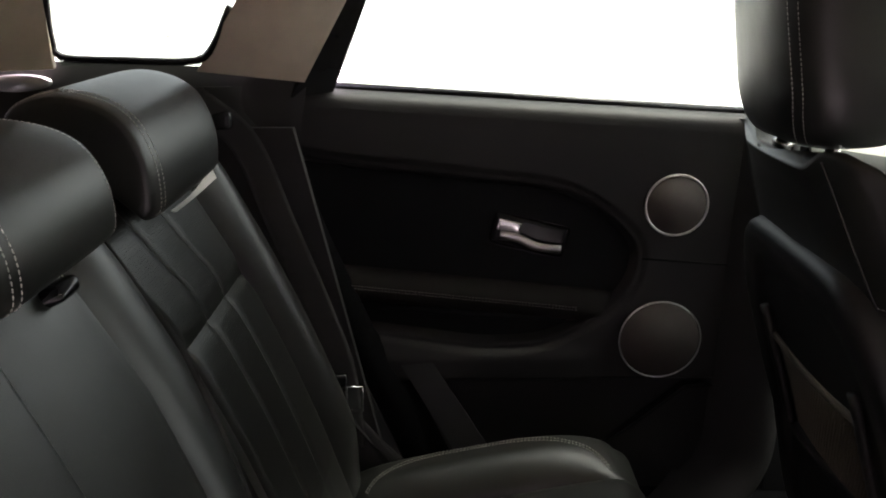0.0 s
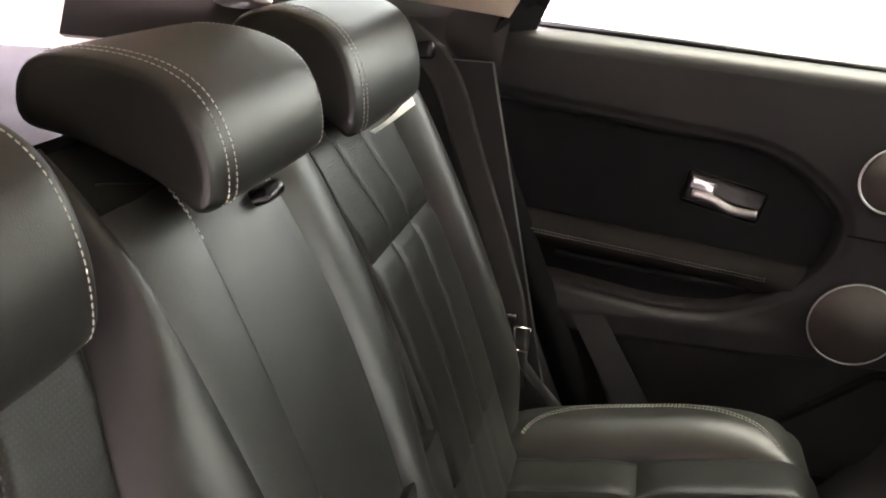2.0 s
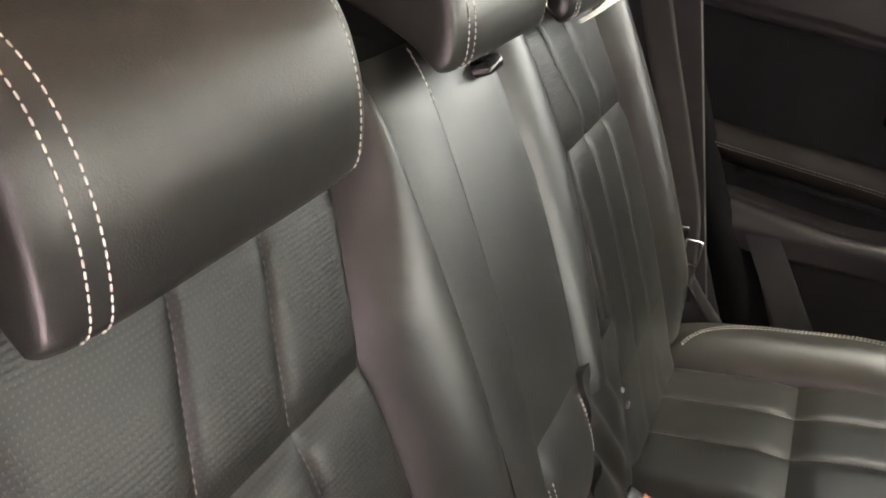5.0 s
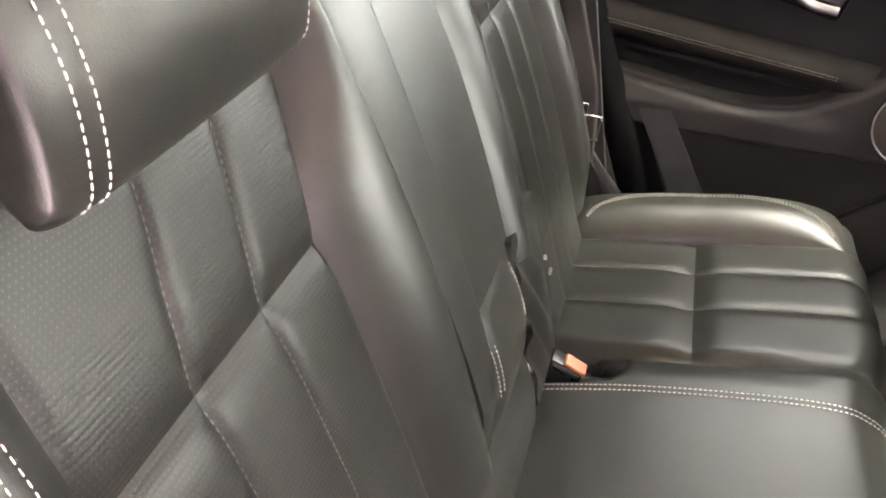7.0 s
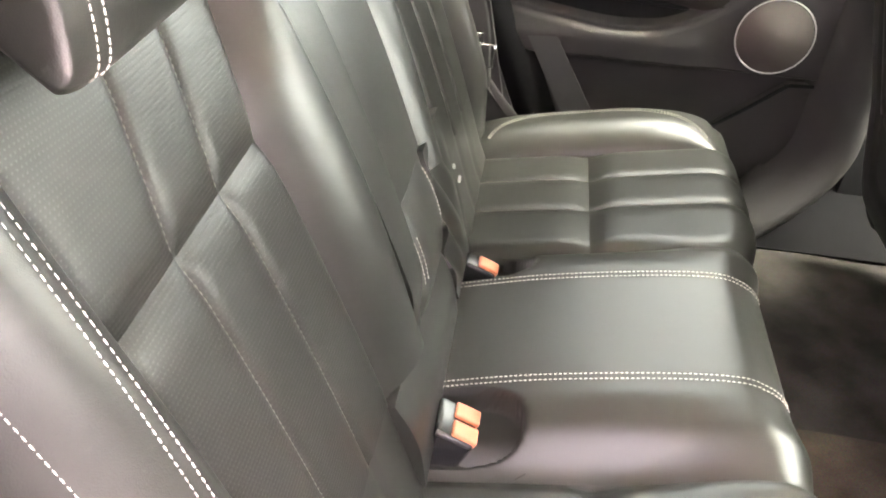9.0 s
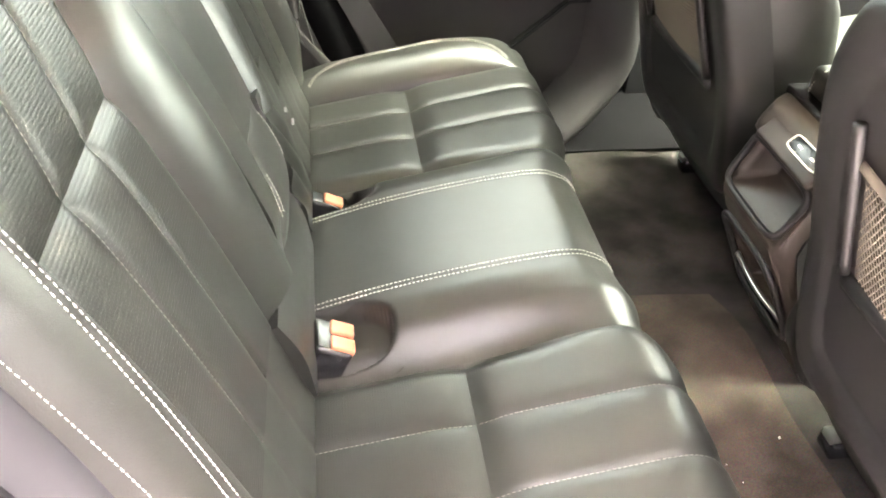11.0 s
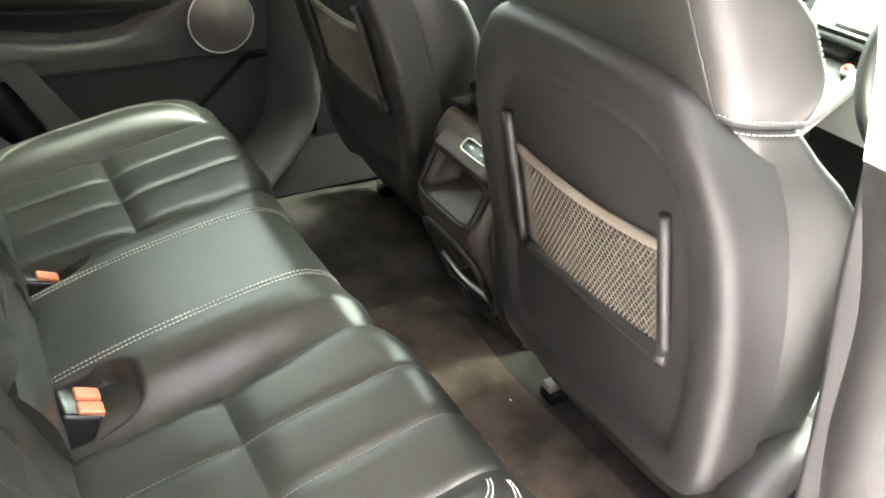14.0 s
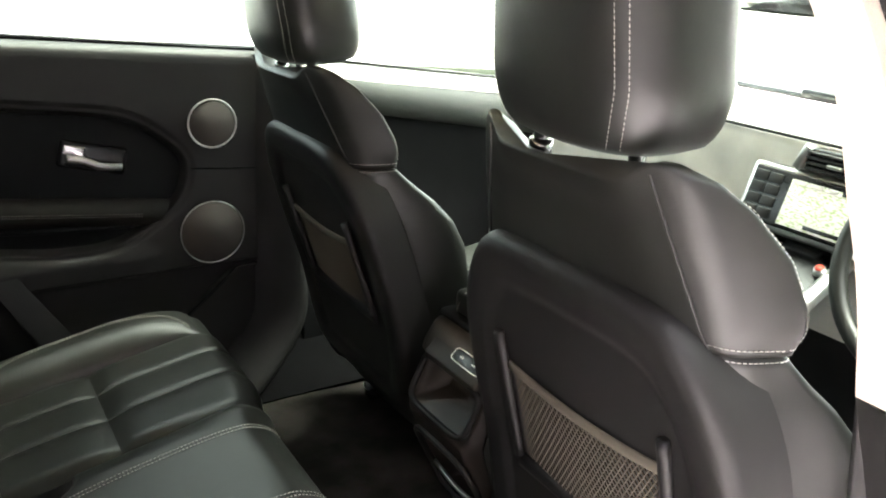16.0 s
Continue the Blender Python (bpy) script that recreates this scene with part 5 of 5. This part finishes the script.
u, v = np.meshgrid(np.linspace(-1.15, -0.20, 12), np.linspace(0, 1, 10), indexing="ij")
tagged(sheet("body_side", np.stack([u, -0.815 - 0.03 * np.sin(np.pi * v), -0.10 + v * 0.96], -1), PAINT, thick=0.01, flip=True), "cream white rear wing of the car", "car body", kind="structure")

# rear pillar and quarter panel behind the open door
zz, k = np.meshgrid(np.linspace(0.30, 1.16, 40), np.linspace(0, 1, 12), indexing="ij")
edge = np.interp(zz[:, 0], frame_line[::-1, 1], frame_line[::-1, 0])[:, None] - 0.02
P = np.stack([edge + k * (-1.10 - edge), -0.80 + 0.16 * smoothstep(0.84, 1.20, zz), zz], -1)
tagged(sheet("c_pillar_trim", P, CREAM, thick=0.02), "cream trim on the near rear pillar", "pillar", kind="structure")

# the near rear door, swung wide open on its hinges
odoor = thing("rear_door", "wide open near rear car door with dark inner trim", "car door")
u, v = np.meshgrid(np.linspace(0, 1, 20), np.linspace(0, 1, 16), indexing="ij")
sheet("door_trim", np.stack([0.71 + 0.30 * u, -0.835 - 0.86 * u, -0.12 + v * (0.90 + 0.05 * u)], -1) + (0.02 * np.sin(np.pi * v) ** 2)[..., None] * np.array((-0.94, -0.33, 0)), DOOR_TRIM, odoor, 0.07, "soft black door trim", flip=True)
part("window_frame", tube(spline([(0.70, -0.84, 0.78), (0.66, -0.86, 0.95), (0.62, -0.93, 1.15), (0.70, -1.15, 1.20), (0.85, -1.45, 1.12), (1.00, -1.68, 0.82)], 40), 0.022, 8), GLOSS, odoor)

# unseen wall and roof edge, added to cut daylight beside and above the open door
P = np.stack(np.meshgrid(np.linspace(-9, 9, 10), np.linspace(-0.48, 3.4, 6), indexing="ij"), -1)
tagged(sheet("wall_light_block", np.stack([P[..., 0], np.full(P.shape[:2], -3.3), P[..., 1]], -1), BLOCK_WALL, thick=0.2), "unseen dark wall added to cut daylight at the open door", "wall", kind="structure")
# Unseen roof edge, drawn further out than the roof to shade the opening.
x, k = np.meshgrid(np.linspace(-0.7, 1.2, 20), np.linspace(0, 1, 8), indexing="ij")
tagged(sheet("roof_shade_edge", np.stack([x, -0.63 - 0.15 * k, 1.235 - 0.05 * (x / 1.1) ** 2 - 0.02 * k * k], -1), SOFT, thick=0.03), "unseen dark roof edge, set further out to shade the open door", "roof edge", kind="structure")

# mat and crumbs on the floor
u, v = np.meshgrid(np.linspace(0, 1, 24), np.linspace(0, 1, 24), indexing="ij")
x, y = 0.47 + 0.30 * u - 0.05 * v, -0.62 + 0.75 * v
tagged(sheet("floor_mat", np.stack([x, y, floor_height(x, y) + 0.008], -1), MAT_CLOTH, thick=0.006), "brown carpet floor mat behind the near front seat", "floor mat")
rng = random.Random(4)
for k in range(14):
    cx, cy = rng.uniform(0.52, 0.78), rng.uniform(-0.62, -0.15)
    bm = bmesh.new()
    bmesh.ops.create_icosphere(bm, subdivisions=1, radius=rng.uniform(0.0008, 0.0020))
    for vv in bm.verts:
        vv.co *= rng.uniform(0.6, 1.3)
    bmesh.ops.transform(bm, matrix=Matrix.Translation((cx, cy, float(floor_height(np.array(cx), np.array(cy))) + 0.010)), verts=bm.verts[:])
    tagged(part("crumb", bm, WHITE), "tiny pale crumb on the carpet", "crumb", group="crumbs on the floor")
